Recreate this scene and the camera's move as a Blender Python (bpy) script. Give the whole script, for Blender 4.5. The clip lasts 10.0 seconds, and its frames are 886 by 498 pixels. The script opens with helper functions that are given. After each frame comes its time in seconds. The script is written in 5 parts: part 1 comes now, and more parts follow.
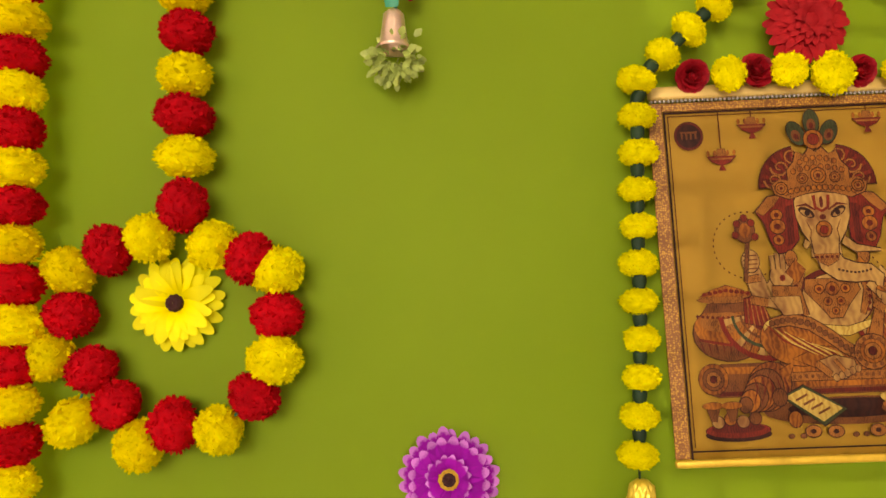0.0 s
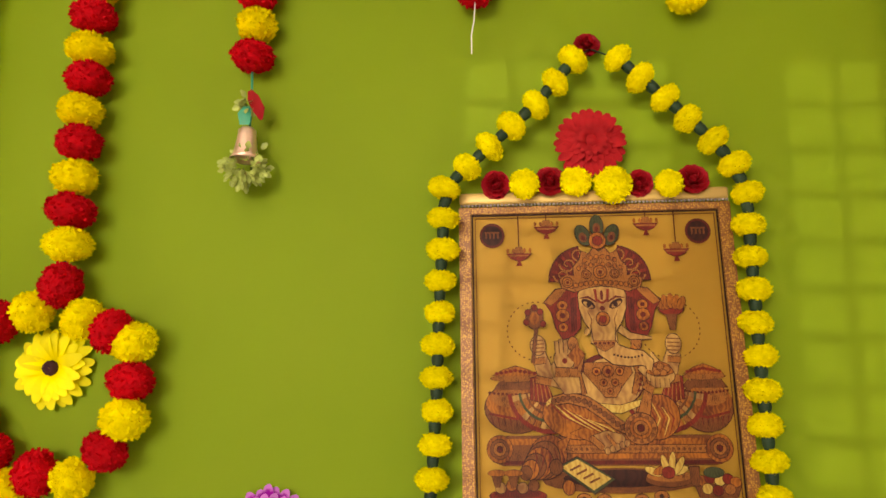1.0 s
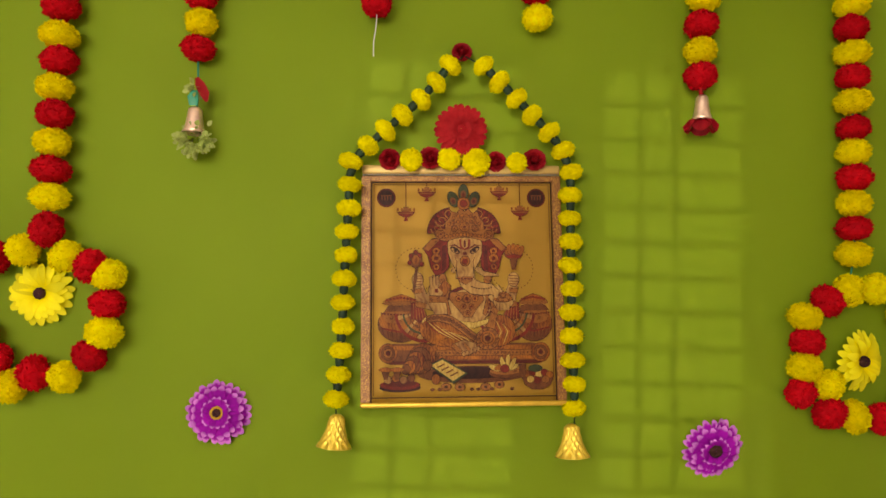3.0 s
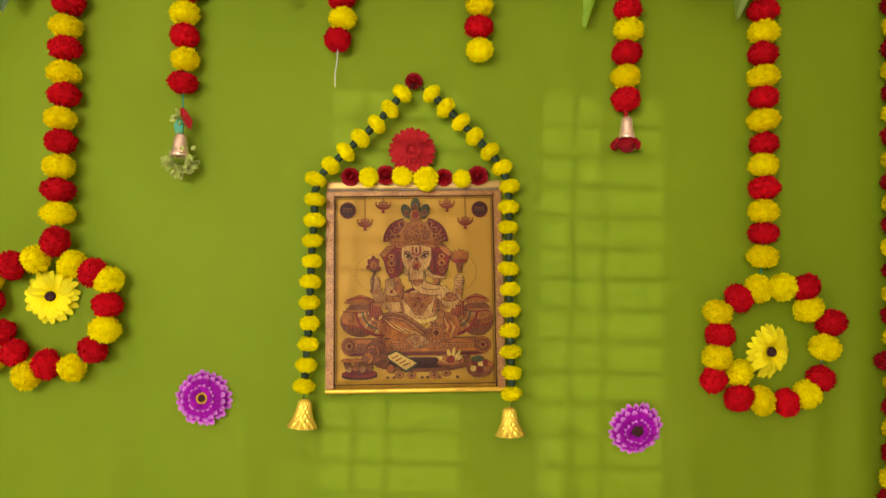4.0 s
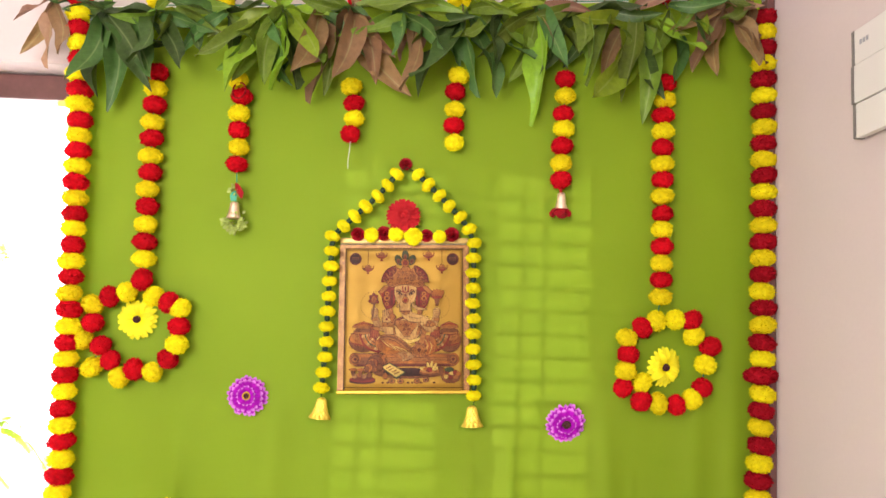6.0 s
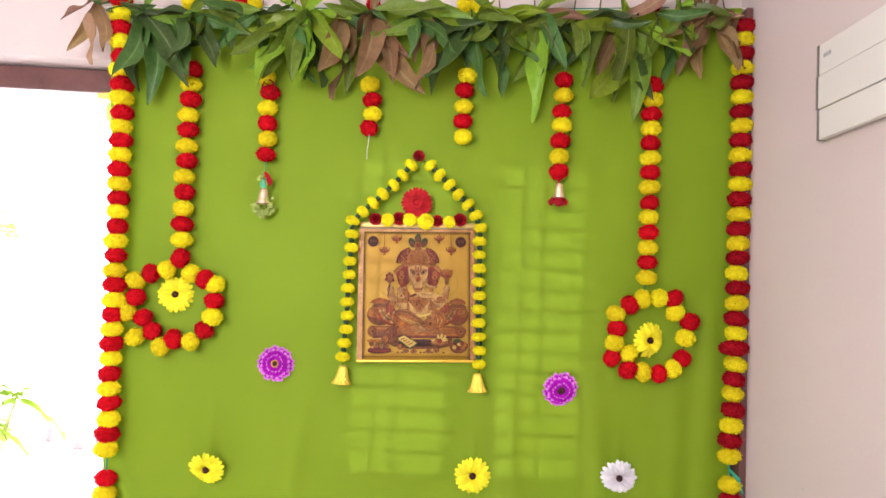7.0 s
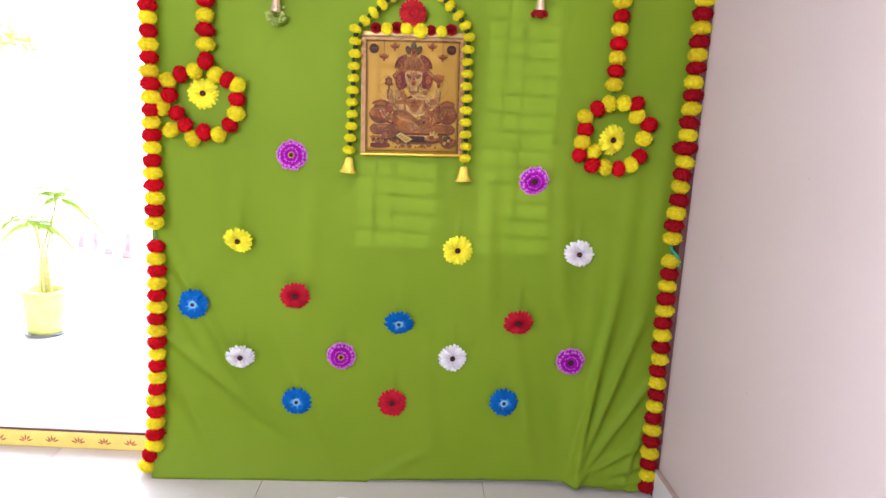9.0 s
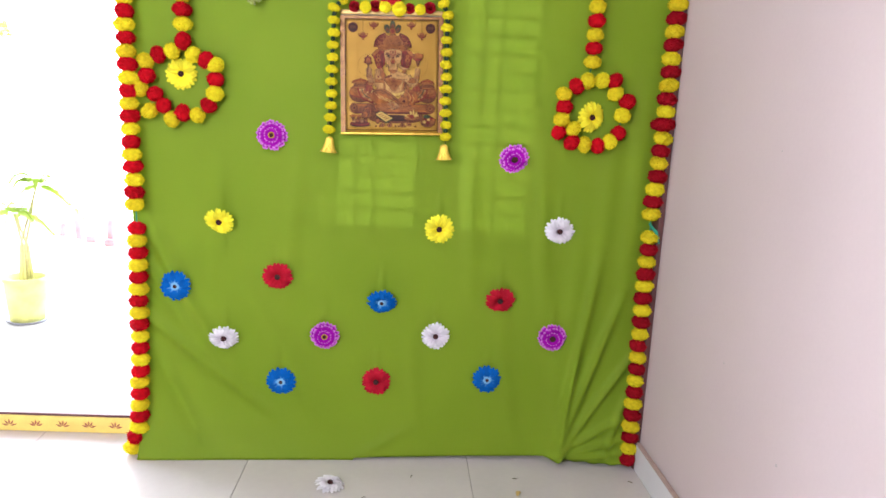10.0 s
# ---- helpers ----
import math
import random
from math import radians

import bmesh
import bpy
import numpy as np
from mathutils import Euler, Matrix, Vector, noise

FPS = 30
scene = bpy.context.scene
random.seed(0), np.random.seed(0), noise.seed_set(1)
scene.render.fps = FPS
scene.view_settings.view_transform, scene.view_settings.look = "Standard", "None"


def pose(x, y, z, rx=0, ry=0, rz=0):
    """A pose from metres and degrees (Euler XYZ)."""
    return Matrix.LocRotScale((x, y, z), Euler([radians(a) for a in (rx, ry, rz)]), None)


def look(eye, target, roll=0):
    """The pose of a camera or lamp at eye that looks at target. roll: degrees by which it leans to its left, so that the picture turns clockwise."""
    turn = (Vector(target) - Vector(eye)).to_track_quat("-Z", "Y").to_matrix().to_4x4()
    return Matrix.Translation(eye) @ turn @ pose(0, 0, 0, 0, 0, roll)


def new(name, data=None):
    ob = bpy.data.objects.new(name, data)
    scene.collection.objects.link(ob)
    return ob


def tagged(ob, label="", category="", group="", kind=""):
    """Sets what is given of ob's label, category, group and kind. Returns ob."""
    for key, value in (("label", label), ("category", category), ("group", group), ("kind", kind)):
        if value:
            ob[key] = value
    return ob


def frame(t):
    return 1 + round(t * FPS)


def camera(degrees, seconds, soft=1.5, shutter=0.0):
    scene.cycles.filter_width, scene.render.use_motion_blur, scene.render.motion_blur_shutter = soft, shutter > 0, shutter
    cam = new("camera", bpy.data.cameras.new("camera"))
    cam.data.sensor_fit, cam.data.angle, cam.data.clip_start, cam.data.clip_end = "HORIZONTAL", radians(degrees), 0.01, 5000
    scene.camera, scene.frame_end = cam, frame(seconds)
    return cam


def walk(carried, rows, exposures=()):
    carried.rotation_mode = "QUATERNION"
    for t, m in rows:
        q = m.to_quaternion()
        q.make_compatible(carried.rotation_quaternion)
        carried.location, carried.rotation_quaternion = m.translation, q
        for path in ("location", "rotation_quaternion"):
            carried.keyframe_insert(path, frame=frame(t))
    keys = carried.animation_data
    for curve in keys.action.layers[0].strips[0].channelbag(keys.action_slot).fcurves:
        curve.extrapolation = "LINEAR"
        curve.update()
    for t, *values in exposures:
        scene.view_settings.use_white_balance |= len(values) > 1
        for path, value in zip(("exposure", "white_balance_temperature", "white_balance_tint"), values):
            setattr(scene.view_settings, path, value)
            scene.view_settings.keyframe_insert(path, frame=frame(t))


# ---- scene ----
cam = camera(63.5, 10.0, soft=1.55)
PATH = [
    (0, (-0.37, -0.793, 1.346), (-0.425, 1.199, 1.517), -0.0),
    (0.5, (-0.228, -0.843, 1.349), (-0.321, 1.121, 1.716), 1.3),
    (1, (-0.118, -0.912, 1.345), (-0.262, 1.047, 1.723), 1.7),
    (1.5, (-0.095, -0.997, 1.38), (-0.193, 0.984, 1.641), 1.6),
    (2, (-0.144, -1.096, 1.36), (-0.146, 0.893, 1.566), 1.6),
    (2.5, (-0.153, -1.177, 1.39), (-0.054, 0.817, 1.499), 1.7),
    (3, (-0.081, -1.231, 1.354), (0.016, 0.76, 1.515), 1.9),
    (3.2, (-0.046, -1.271, 1.36), (0.04, 0.722, 1.502), 2.1),
    (4.3, (0.046, -1.467, 1.376), (0.08, 0.529, 1.497), 1.4),
    (4.5, (0.035, -1.513, 1.376), (0.077, 0.484, 1.488), 1.5),
    (5, (0.033, -1.653, 1.385), (0.078, 0.341, 1.533), 1.8),
    (5.5, (0.093, -1.794, 1.391), (0.12, 0.197, 1.586), 2.3),
    (6.8, (0.027, -2.083, 1.376), (0.081, -0.092, 1.551), 2.6),
    (7, (0.014, -2.123, 1.374), (0.081, -0.13, 1.516), 2.7),
    (7.5, (0.038, -2.226, 1.374), (0.081, -0.227, 1.387), 3.0),
    (8, (0.08, -2.333, 1.354), (0.09, -0.339, 1.193), 3.5),
    (8.5, (0.102, -2.418, 1.311), (0.114, -0.435, 1.049), 3.9),
    (9, (0.058, -2.481, 1.279), (0.131, -0.508, 0.955), 3.6),
    (9.5, (0.052, -2.523, 1.259), (0.153, -0.56, 0.888), 3.3),
    (10, (0.075, -2.501, 1.254), (0.188, -0.537, 0.896), 3.1),
]
walk(cam, [(t, look(eye, target, roll)) for t, eye, target, roll in PATH],
     exposures=[(0, -0.20, 8000, 12), (1, -0.12, 8000, 12), (1.5, -0.06, 7900, 12), (2.5, 0.08, 7700, 11.5), (2.8, -0.16, 7600, 11), (3.0, -0.43, 7450, 11), (3.2, -0.47, 7400, 11),
                (4.3, 0.10, 7150, 10), (4.5, 0.30, 7000, 10), (5.5, 0.42, 6600, 10.5), (7, 0.30, 6050, 12), (8.5, 0.12, 5650, 13), (10, 0.12, 5600, 13)])

# ---- world, sun and daylight ----
SUN_ELEV, SUN_TURN = 11.0, 17.0  # low sun from behind the camera, a little from the left
world = bpy.data.worlds.new("sky")
scene.world = world
world.use_nodes = True
wn = world.node_tree
sky = wn.nodes.new("ShaderNodeTexSky")
sky.sky_type, sky.sun_disc = "NISHITA", False
sky.sun_elevation, sky.sun_rotation = radians(SUN_ELEV), radians(180 + SUN_TURN)
wn.nodes["Background"].inputs["Strength"].default_value = 0.15
wn.links.new(sky.outputs[0], wn.nodes["Background"].inputs["Color"])

sun_data = bpy.data.lights.new("sun", "SUN")
sun_data.energy, sun_data.angle, sun_data.color = 1.1, radians(0.18), (1.0, 0.95, 0.86)
sun = new("sun", sun_data)
sun.matrix_basis = look((0, 0, 0), (math.sin(radians(SUN_TURN)) * math.cos(radians(SUN_ELEV)),
                                    math.cos(radians(SUN_TURN)) * math.cos(radians(SUN_ELEV)), -math.sin(radians(SUN_ELEV))))


def opening_light(name, eye, target, w, h, watts, col):
    d = bpy.data.lights.new(name, "AREA")
    d.shape, d.size, d.size_y, d.energy, d.color = "RECTANGLE", w, h, watts, col
    o = new(name, d)
    o.matrix_basis = look(eye, target)
    return o


opening_light("window_daylight", (-1.0, -3.16, 1.75), (-0.6, 0, 1.3), 1.7, 0.95, 82, (1.0, 0.97, 0.93))
opening_light("door_daylight", (-1.72, 0.30, 1.05), (-1.2, -3, 0.9), 0.42, 1.8, 17, (0.96, 0.98, 1.0))


# ---- materials ----
def nodes_of(name):
    m = bpy.data.materials.new(name)
    m.use_nodes = True
    return m, m.node_tree, m.node_tree.nodes["Principled BSDF"]


def surface(name, col, rough=0.6, metal=0.0, var=0.15, scale=8.0, fine=120.0, bump=0.15, dist=0.002, per_object=0.0, sheen=0.0,
            trans=0.0, coat=0.0, hue=0.0, spec=0.3):
    """A painted, woven or grown surface: broad and fine variation of one colour, with fine relief."""
    m, nt, p = nodes_of(name)
    n, l = nt.nodes, nt.links
    co = n.new("ShaderNodeTexCoord")
    big, small = n.new("ShaderNodeTexNoise"), n.new("ShaderNodeTexNoise")
    big.inputs["Scale"].default_value, small.inputs["Scale"].default_value = scale, fine
    big.inputs["Detail"].default_value, small.inputs["Detail"].default_value = 4, 3
    for t in (big, small):
        l.new(co.outputs["Object"], t.inputs["Vector"])
    mixv = n.new("ShaderNodeMath")
    mixv.operation = "MULTIPLY_ADD"
    mixv.inputs[1].default_value = 0.35
    l.new(small.outputs["Fac"], mixv.inputs[0])
    l.new(big.outputs["Fac"], mixv.inputs[2])
    ramp = n.new("ShaderNodeMapRange")
    ramp.inputs["From Min"].default_value, ramp.inputs["From Max"].default_value = 0.3, 1.05
    ramp.inputs["To Min"].default_value, ramp.inputs["To Max"].default_value = 1 - var, 1 + var
    l.new(mixv.outputs[0], ramp.inputs["Value"])
    hsv = n.new("ShaderNodeHueSaturation")
    hsv.inputs["Color"].default_value = (*col, 1)
    value = ramp.outputs[0]
    if per_object:
        info = n.new("ShaderNodeObjectInfo")
        spread = n.new("ShaderNodeMapRange")
        spread.inputs["To Min"].default_value, spread.inputs["To Max"].default_value = 1 - per_object, 1 + per_object
        l.new(info.outputs["Random"], spread.inputs["Value"])
        mul = n.new("ShaderNodeMath")
        mul.operation = "MULTIPLY"
        l.new(value, mul.inputs[0])
        l.new(spread.outputs[0], mul.inputs[1])
        value = mul.outputs[0]
        if hue:
            hs = n.new("ShaderNodeMapRange")
            hs.inputs["To Min"].default_value, hs.inputs["To Max"].default_value = 0.5 - hue, 0.5 + hue
            l.new(info.outputs["Random"], hs.inputs["Value"])
            l.new(hs.outputs[0], hsv.inputs["Hue"])
    l.new(value, hsv.inputs["Value"])
    l.new(hsv.outputs[0], p.inputs["Base Color"])
    p.inputs["Roughness"].default_value, p.inputs["Metallic"].default_value = rough, metal
    p.inputs["Sheen Weight"].default_value, p.inputs["Coat Weight"].default_value = sheen, coat
    p.inputs["Specular IOR Level"].default_value = spec
    if bump:
        b = n.new("ShaderNodeBump")
        b.inputs["Strength"].default_value, b.inputs["Distance"].default_value = bump, dist
        l.new(small.outputs["Fac"], b.inputs["Height"])
        l.new(b.outputs[0], p.inputs["Normal"])
    if trans:
        t = n.new("ShaderNodeBsdfTranslucent")
        l.new(hsv.outputs[0], t.inputs["Color"])
        mx = n.new("ShaderNodeMixShader")
        mx.inputs[0].default_value = trans
        l.new(p.outputs[0], mx.inputs[1])
        l.new(t.outputs[0], mx.inputs[2])
        l.new(mx.outputs[0], nt.nodes["Material Output"].inputs["Surface"])
    return m


def cloth_material():
    m, nt, p = nodes_of("lime_green_satin_cloth")
    n, l = nt.nodes, nt.links
    co = n.new("ShaderNodeTexCoord")
    big = n.new("ShaderNodeTexNoise")
    big.inputs["Scale"].default_value, big.inputs["Detail"].default_value = 2.2, 3
    l.new(co.outputs["Object"], big.inputs["Vector"])
    ramp = n.new("ShaderNodeValToRGB")
    ramp.color_ramp.elements[0].position, ramp.color_ramp.elements[1].position = 0.3, 0.75
    ramp.color_ramp.elements[0].color, ramp.color_ramp.elements[1].color = (0.303, 0.444, 0.021, 1), (0.340, 0.482, 0.027, 1)
    l.new(big.outputs["Fac"], ramp.inputs[0])
    l.new(ramp.outputs[0], p.inputs["Base Color"])
    p.inputs["Roughness"].default_value = 0.56
    p.inputs["Specular IOR Level"].default_value = 0.18
    weave = []
    for axis in ("X", "Z"):
        w = n.new("ShaderNodeTexWave")
        w.bands_direction = axis
        w.inputs["Scale"].default_value, w.inputs["Distortion"].default_value = 420, 0.6
        l.new(co.outputs["Object"], w.inputs["Vector"])
        weave.append(w)
    add = n.new("ShaderNodeMath")
    l.new(weave[0].outputs["Fac"], add.inputs[0])
    l.new(weave[1].outputs["Fac"], add.inputs[1])
    b = n.new("ShaderNodeBump")
    b.inputs["Strength"].default_value, b.inputs["Distance"].default_value = 0.12, 0.0006
    l.new(add.outputs[0], b.inputs["Height"])
    crease = n.new("ShaderNodeTexNoise")
    crease.inputs["Scale"].default_value, crease.inputs["Detail"].default_value = 6, 2
    l.new(co.outputs["Object"], crease.inputs["Vector"])
    b2 = n.new("ShaderNodeBump")
    b2.inputs["Strength"].default_value, b2.inputs["Distance"].default_value = 0.15, 0.02
    l.new(crease.outputs["Fac"], b2.inputs["Height"])
    l.new(b.outputs[0], b2.inputs["Normal"])
    l.new(b2.outputs[0], p.inputs["Normal"])
    return m


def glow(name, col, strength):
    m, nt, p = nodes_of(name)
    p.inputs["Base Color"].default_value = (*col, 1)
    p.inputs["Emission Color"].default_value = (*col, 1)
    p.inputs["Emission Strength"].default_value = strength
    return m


def petal_material(name, base, tip, start=0.5, end=0.95, mottle=0.25, grain=160):
    """Petal colour that runs from the flower's middle to the tip, along the petal's own length."""
    m, nt, p = nodes_of(name)
    n, l = nt.nodes, nt.links
    co, sep, ramp = n.new("ShaderNodeTexCoord"), n.new("ShaderNodeSeparateXYZ"), n.new("ShaderNodeValToRGB")
    noise_n = n.new("ShaderNodeTexNoise")
    noise_n.inputs["Scale"].default_value = grain
    l.new(co.outputs["Object"], noise_n.inputs["Vector"])
    l.new(co.outputs["Generated"], sep.inputs[0])
    mr = n.new("ShaderNodeMapRange")
    mr.inputs["From Min"].default_value, mr.inputs["From Max"].default_value = 0.0, 1.0
    l.new(sep.outputs["X"], mr.inputs["Value"])
    wob = n.new("ShaderNodeMath")
    wob.operation = "MULTIPLY_ADD"
    wob.inputs[1].default_value = mottle
    l.new(noise_n.outputs["Fac"], wob.inputs[0])
    l.new(mr.outputs[0], wob.inputs[2])
    e = ramp.color_ramp.elements
    e[0].position, e[1].position, e[0].color, e[1].color = start + mottle / 2, end + mottle / 2, (*base, 1), (*tip, 1)
    l.new(wob.outputs[0], ramp.inputs[0])
    info, spread, hsv = n.new("ShaderNodeObjectInfo"), n.new("ShaderNodeMapRange"), n.new("ShaderNodeHueSaturation")
    spread.inputs["To Min"].default_value, spread.inputs["To Max"].default_value = 0.8, 1.12
    l.new(info.outputs["Random"], spread.inputs["Value"])
    l.new(spread.outputs[0], hsv.inputs["Value"])
    l.new(ramp.outputs[0], hsv.inputs["Color"])
    l.new(hsv.outputs[0], p.inputs["Base Color"])
    p.inputs["Roughness"].default_value, p.inputs["Specular IOR Level"].default_value = 0.7, 0.15
    t, mx = n.new("ShaderNodeBsdfTranslucent"), n.new("ShaderNodeMixShader")
    mx.inputs[0].default_value = 0.2
    l.new(hsv.outputs[0], t.inputs["Color"])
    l.new(p.outputs[0], mx.inputs[1])
    l.new(t.outputs[0], mx.inputs[2])
    l.new(mx.outputs[0], nt.nodes["Material Output"].inputs["Surface"])
    return m


M_CLOTH = cloth_material()
M_WALL = surface("pale_pink_wall_paint", (0.555, 0.468, 0.452), 0.75, var=0.05, scale=1.5, fine=90, bump=0.12)
M_CEIL = surface("white_ceiling_paint", (0.8, 0.79, 0.77), 0.8, var=0.03, scale=2, bump=0.1)
M_TILE = surface("cream_floor_tile", (0.58, 0.535, 0.505), 0.22, var=0.07, scale=3, fine=40, bump=0.02, per_object=0.03)
M_GROUT = surface("grey_grout", (0.46, 0.43, 0.40), 0.9, var=0.2, scale=20)
M_SKIRT = surface("grey_white_skirting_tile", (0.66, 0.65, 0.66), 0.3, var=0.05, scale=6, bump=0.03)
M_SKIRT_TOP = surface("brown_grouted_edge", (0.42, 0.3, 0.26), 0.7, var=0.15, scale=30)
M_FRAME = surface("dark_red_brown_wood", (0.12, 0.05, 0.045), 0.45, var=0.3, scale=14, fine=80)
M_WHITE = surface("white_paint", (0.8, 0.79, 0.78), 0.6, var=0.04, scale=4)
M_YELLOW_PAINT = surface("yellow_threshold_paint", (0.86, 0.66, 0.16), 0.5, var=0.12, scale=18)
M_MOTIF = surface("dark_red_painted_motif", (0.40, 0.13, 0.07), 0.6, var=0.2, scale=30)
M_IRON = surface("dark_painted_iron", (0.05, 0.05, 0.05), 0.5, var=0.2, scale=20)
M_YEL = surface("yellow_marigold_tissue", (0.95, 0.83, 0.012), 0.8, var=0.22, scale=2.2, fine=9, bump=0.3, dist=0.05, per_object=0.06, trans=0.42, spec=0.08, hue=0.006)
M_RED = surface("red_marigold_tissue", (0.66, 0.006, 0.016), 0.8, var=0.3, scale=2.2, fine=9, bump=0.3, dist=0.05, per_object=0.12, trans=0.38, spec=0.08)
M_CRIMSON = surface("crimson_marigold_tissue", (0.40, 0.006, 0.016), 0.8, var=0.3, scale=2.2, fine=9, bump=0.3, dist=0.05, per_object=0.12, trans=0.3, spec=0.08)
M_LEMON = surface("lemon_marigold_tissue", (0.95, 0.86, 0.010), 0.8, var=0.2, scale=2.2, fine=9, bump=0.3, dist=0.05, per_object=0.05, trans=0.42, spec=0.08)
M_CORD = surface("green_plastic_cord", (0.02, 0.22, 0.10), 0.4, var=0.1, scale=30)
M_CALYX = surface("dark_green_calyx", (0.010, 0.032, 0.012), 0.6, var=0.3, scale=60, per_object=0.2)
M_THREAD = surface("white_thread", (0.75, 0.74, 0.7), 0.8, var=0.05, scale=40)
M_ROSE = surface("dark_red_fabric_rose", (0.33, 0.004, 0.012), 0.6, var=0.35, scale=60, fine=300, trans=0.12, per_object=0.1)
M_REDF = surface("red_fabric_petal", (0.32, 0.003, 0.007), 0.8, var=0.25, scale=40, fine=260, trans=0.15)
M_GOLD = surface("shiny_gold_plastic", (0.95, 0.70, 0.10), 0.33, metal=0.6, var=0.2, scale=60, fine=200)
M_ROSEGOLD = surface("pale_rose_gold_foil", (0.82, 0.58, 0.42), 0.28, metal=0.7, var=0.25, scale=70, fine=220, bump=0.4)
M_SPRIG = surface("light_green_plastic_sprig", (0.42, 0.50, 0.13), 0.5, var=0.4, scale=90, per_object=0.2, trans=0.2)
M_TEAL = surface("teal_green_ribbon", (0.03, 0.28, 0.16), 0.4, var=0.15, scale=40)
M_STEM = surface("brown_green_twig", (0.12, 0.10, 0.04), 0.7, var=0.3, scale=40)
M_LEAFS = {
    "dark": surface("dark_mango_leaf", (0.056, 0.108, 0.024), 0.38, var=0.3, scale=14, fine=120, per_object=0.45, trans=0.15, hue=0.02),
    "mid": surface("green_mango_leaf", (0.140, 0.210, 0.024), 0.38, var=0.3, scale=14, fine=120, per_object=0.45, trans=0.25, hue=0.02),
    "bright": surface("fresh_green_mango_leaf", (0.23, 0.345, 0.022), 0.36, var=0.25, scale=14, fine=120, per_object=0.3, trans=0.3, hue=0.02),
    "brown": surface("brown_young_mango_leaf", (0.23, 0.13, 0.06), 0.45, var=0.25, scale=14, fine=120, per_object=0.25, trans=0.2, hue=0.015),
    "pink": surface("pinkish_young_mango_leaf", (0.30, 0.16, 0.10), 0.45, var=0.25, scale=14, fine=120, per_object=0.2, trans=0.2, hue=0.01),
}
for m_leaf in M_LEAFS.values():  # pale midrib and side veins along the blade
    nt = m_leaf.node_tree
    n, l = nt.nodes, nt.links
    uv, sep = n.new("ShaderNodeUVMap"), n.new("ShaderNodeSeparateXYZ")
    l.new(uv.outputs[0], sep.inputs[0])
    mid = n.new("ShaderNodeMath")
    mid.operation = "ABSOLUTE"
    l.new(sep.outputs["X"], mid.inputs[0])
    rib = n.new("ShaderNodeMapRange")
    rib.inputs["From Min"].default_value, rib.inputs["From Max"].default_value = 0.03, 0.11
    rib.inputs["To Min"].default_value, rib.inputs["To Max"].default_value = 0.22, 0.0
    l.new(mid.outputs[0], rib.inputs["Value"])
    slant = n.new("ShaderNodeMath")
    slant.operation = "MULTIPLY_ADD"
    slant.inputs[1].default_value = -0.09
    l.new(mid.outputs[0], slant.inputs[0])
    l.new(sep.outputs["Y"], slant.inputs[2])
    wave = n.new("ShaderNodeMath")
    wave.operation = "MULTIPLY"
    wave.inputs[1].default_value = 95.0
    l.new(slant.outputs[0], wave.inputs[0])
    sine = n.new("ShaderNodeMath")
    sine.operation = "SINE"
    l.new(wave.outputs[0], sine.inputs[0])
    veins = n.new("ShaderNodeMapRange")
    veins.inputs["From Min"].default_value, veins.inputs["From Max"].default_value = 0.8, 1.0
    veins.inputs["To Min"].default_value, veins.inputs["To Max"].default_value = 0.0, 0.035
    l.new(sine.outputs[0], veins.inputs["Value"])
    most = n.new("ShaderNodeMath")
    most.operation = "MAXIMUM"
    l.new(rib.outputs[0], most.inputs[0])
    l.new(veins.outputs[0], most.inputs[1])
    mix = n.new("ShaderNodeMix")
    mix.data_type = "RGBA"
    hsv = next(q for q in n if q.type == "HUE_SAT")
    mix.inputs["B"].default_value = (0.42, 0.46, 0.20, 1)
    l.new(most.outputs[0], mix.inputs["Factor"])
    l.new(hsv.outputs[0], mix.inputs["A"])
    for link in [q for q in l if q.from_node == hsv and q.to_node != mix]:
        l.new(mix.outputs["Result"], link.to_socket)
M_DARKEYE = surface("dark_brown_flower_eye", (0.045, 0.012, 0.012), 0.8, var=0.4, scale=300, fine=900, bump=0.6)
M_GOLDEYE = surface("mustard_flower_eye", (0.5, 0.28, 0.03), 0.8, var=0.4, scale=300, fine=900, bump=0.6)
M_PALEBLUE = surface("pale_blue_flower_eye", (0.22, 0.45, 0.68), 0.7, var=0.3, scale=200, fine=700)
PETALS = {
    "yellow": petal_material("yellow_gerbera_petal", (0.93, 0.80, 0.012), (0.95, 0.88, 0.03), 0.2, 0.8),
    "purple": petal_material("purple_gerbera_petal", (0.34, 0.003, 0.37), (0.64, 0.20, 0.66), 0.80, 1.10),
    "red": petal_material("red_gerbera_petal", (0.42, 0.004, 0.02), (0.52, 0.01, 0.03), 0.4, 0.9),
    "white": petal_material("white_gerbera_petal", (0.70, 0.64, 0.70), (0.82, 0.80, 0.82), 0.3, 0.9),
    "blue": petal_material("blue_gerbera_petal", (0.14, 0.40, 0.70), (0.007, 0.12, 0.46), 0.22, 0.34, 1.3, 48),
}
M_AC = surface("white_glossy_plastic", (0.62, 0.585, 0.555), 0.4, var=0.02, scale=3, bump=0.02)
M_AC_GAP = surface("grey_seam_plastic", (0.17, 0.15, 0.14), 0.6, var=0.1, scale=20)
M_GREY_INK = surface("grey_ink", (0.3, 0.3, 0.32), 0.6, var=0.1, scale=40)
M_FOIL = surface("gold_foil_paper", (0.535, 0.315, 0.042), 0.48, metal=0.18, var=0.06, scale=5, fine=60, bump=0.05)
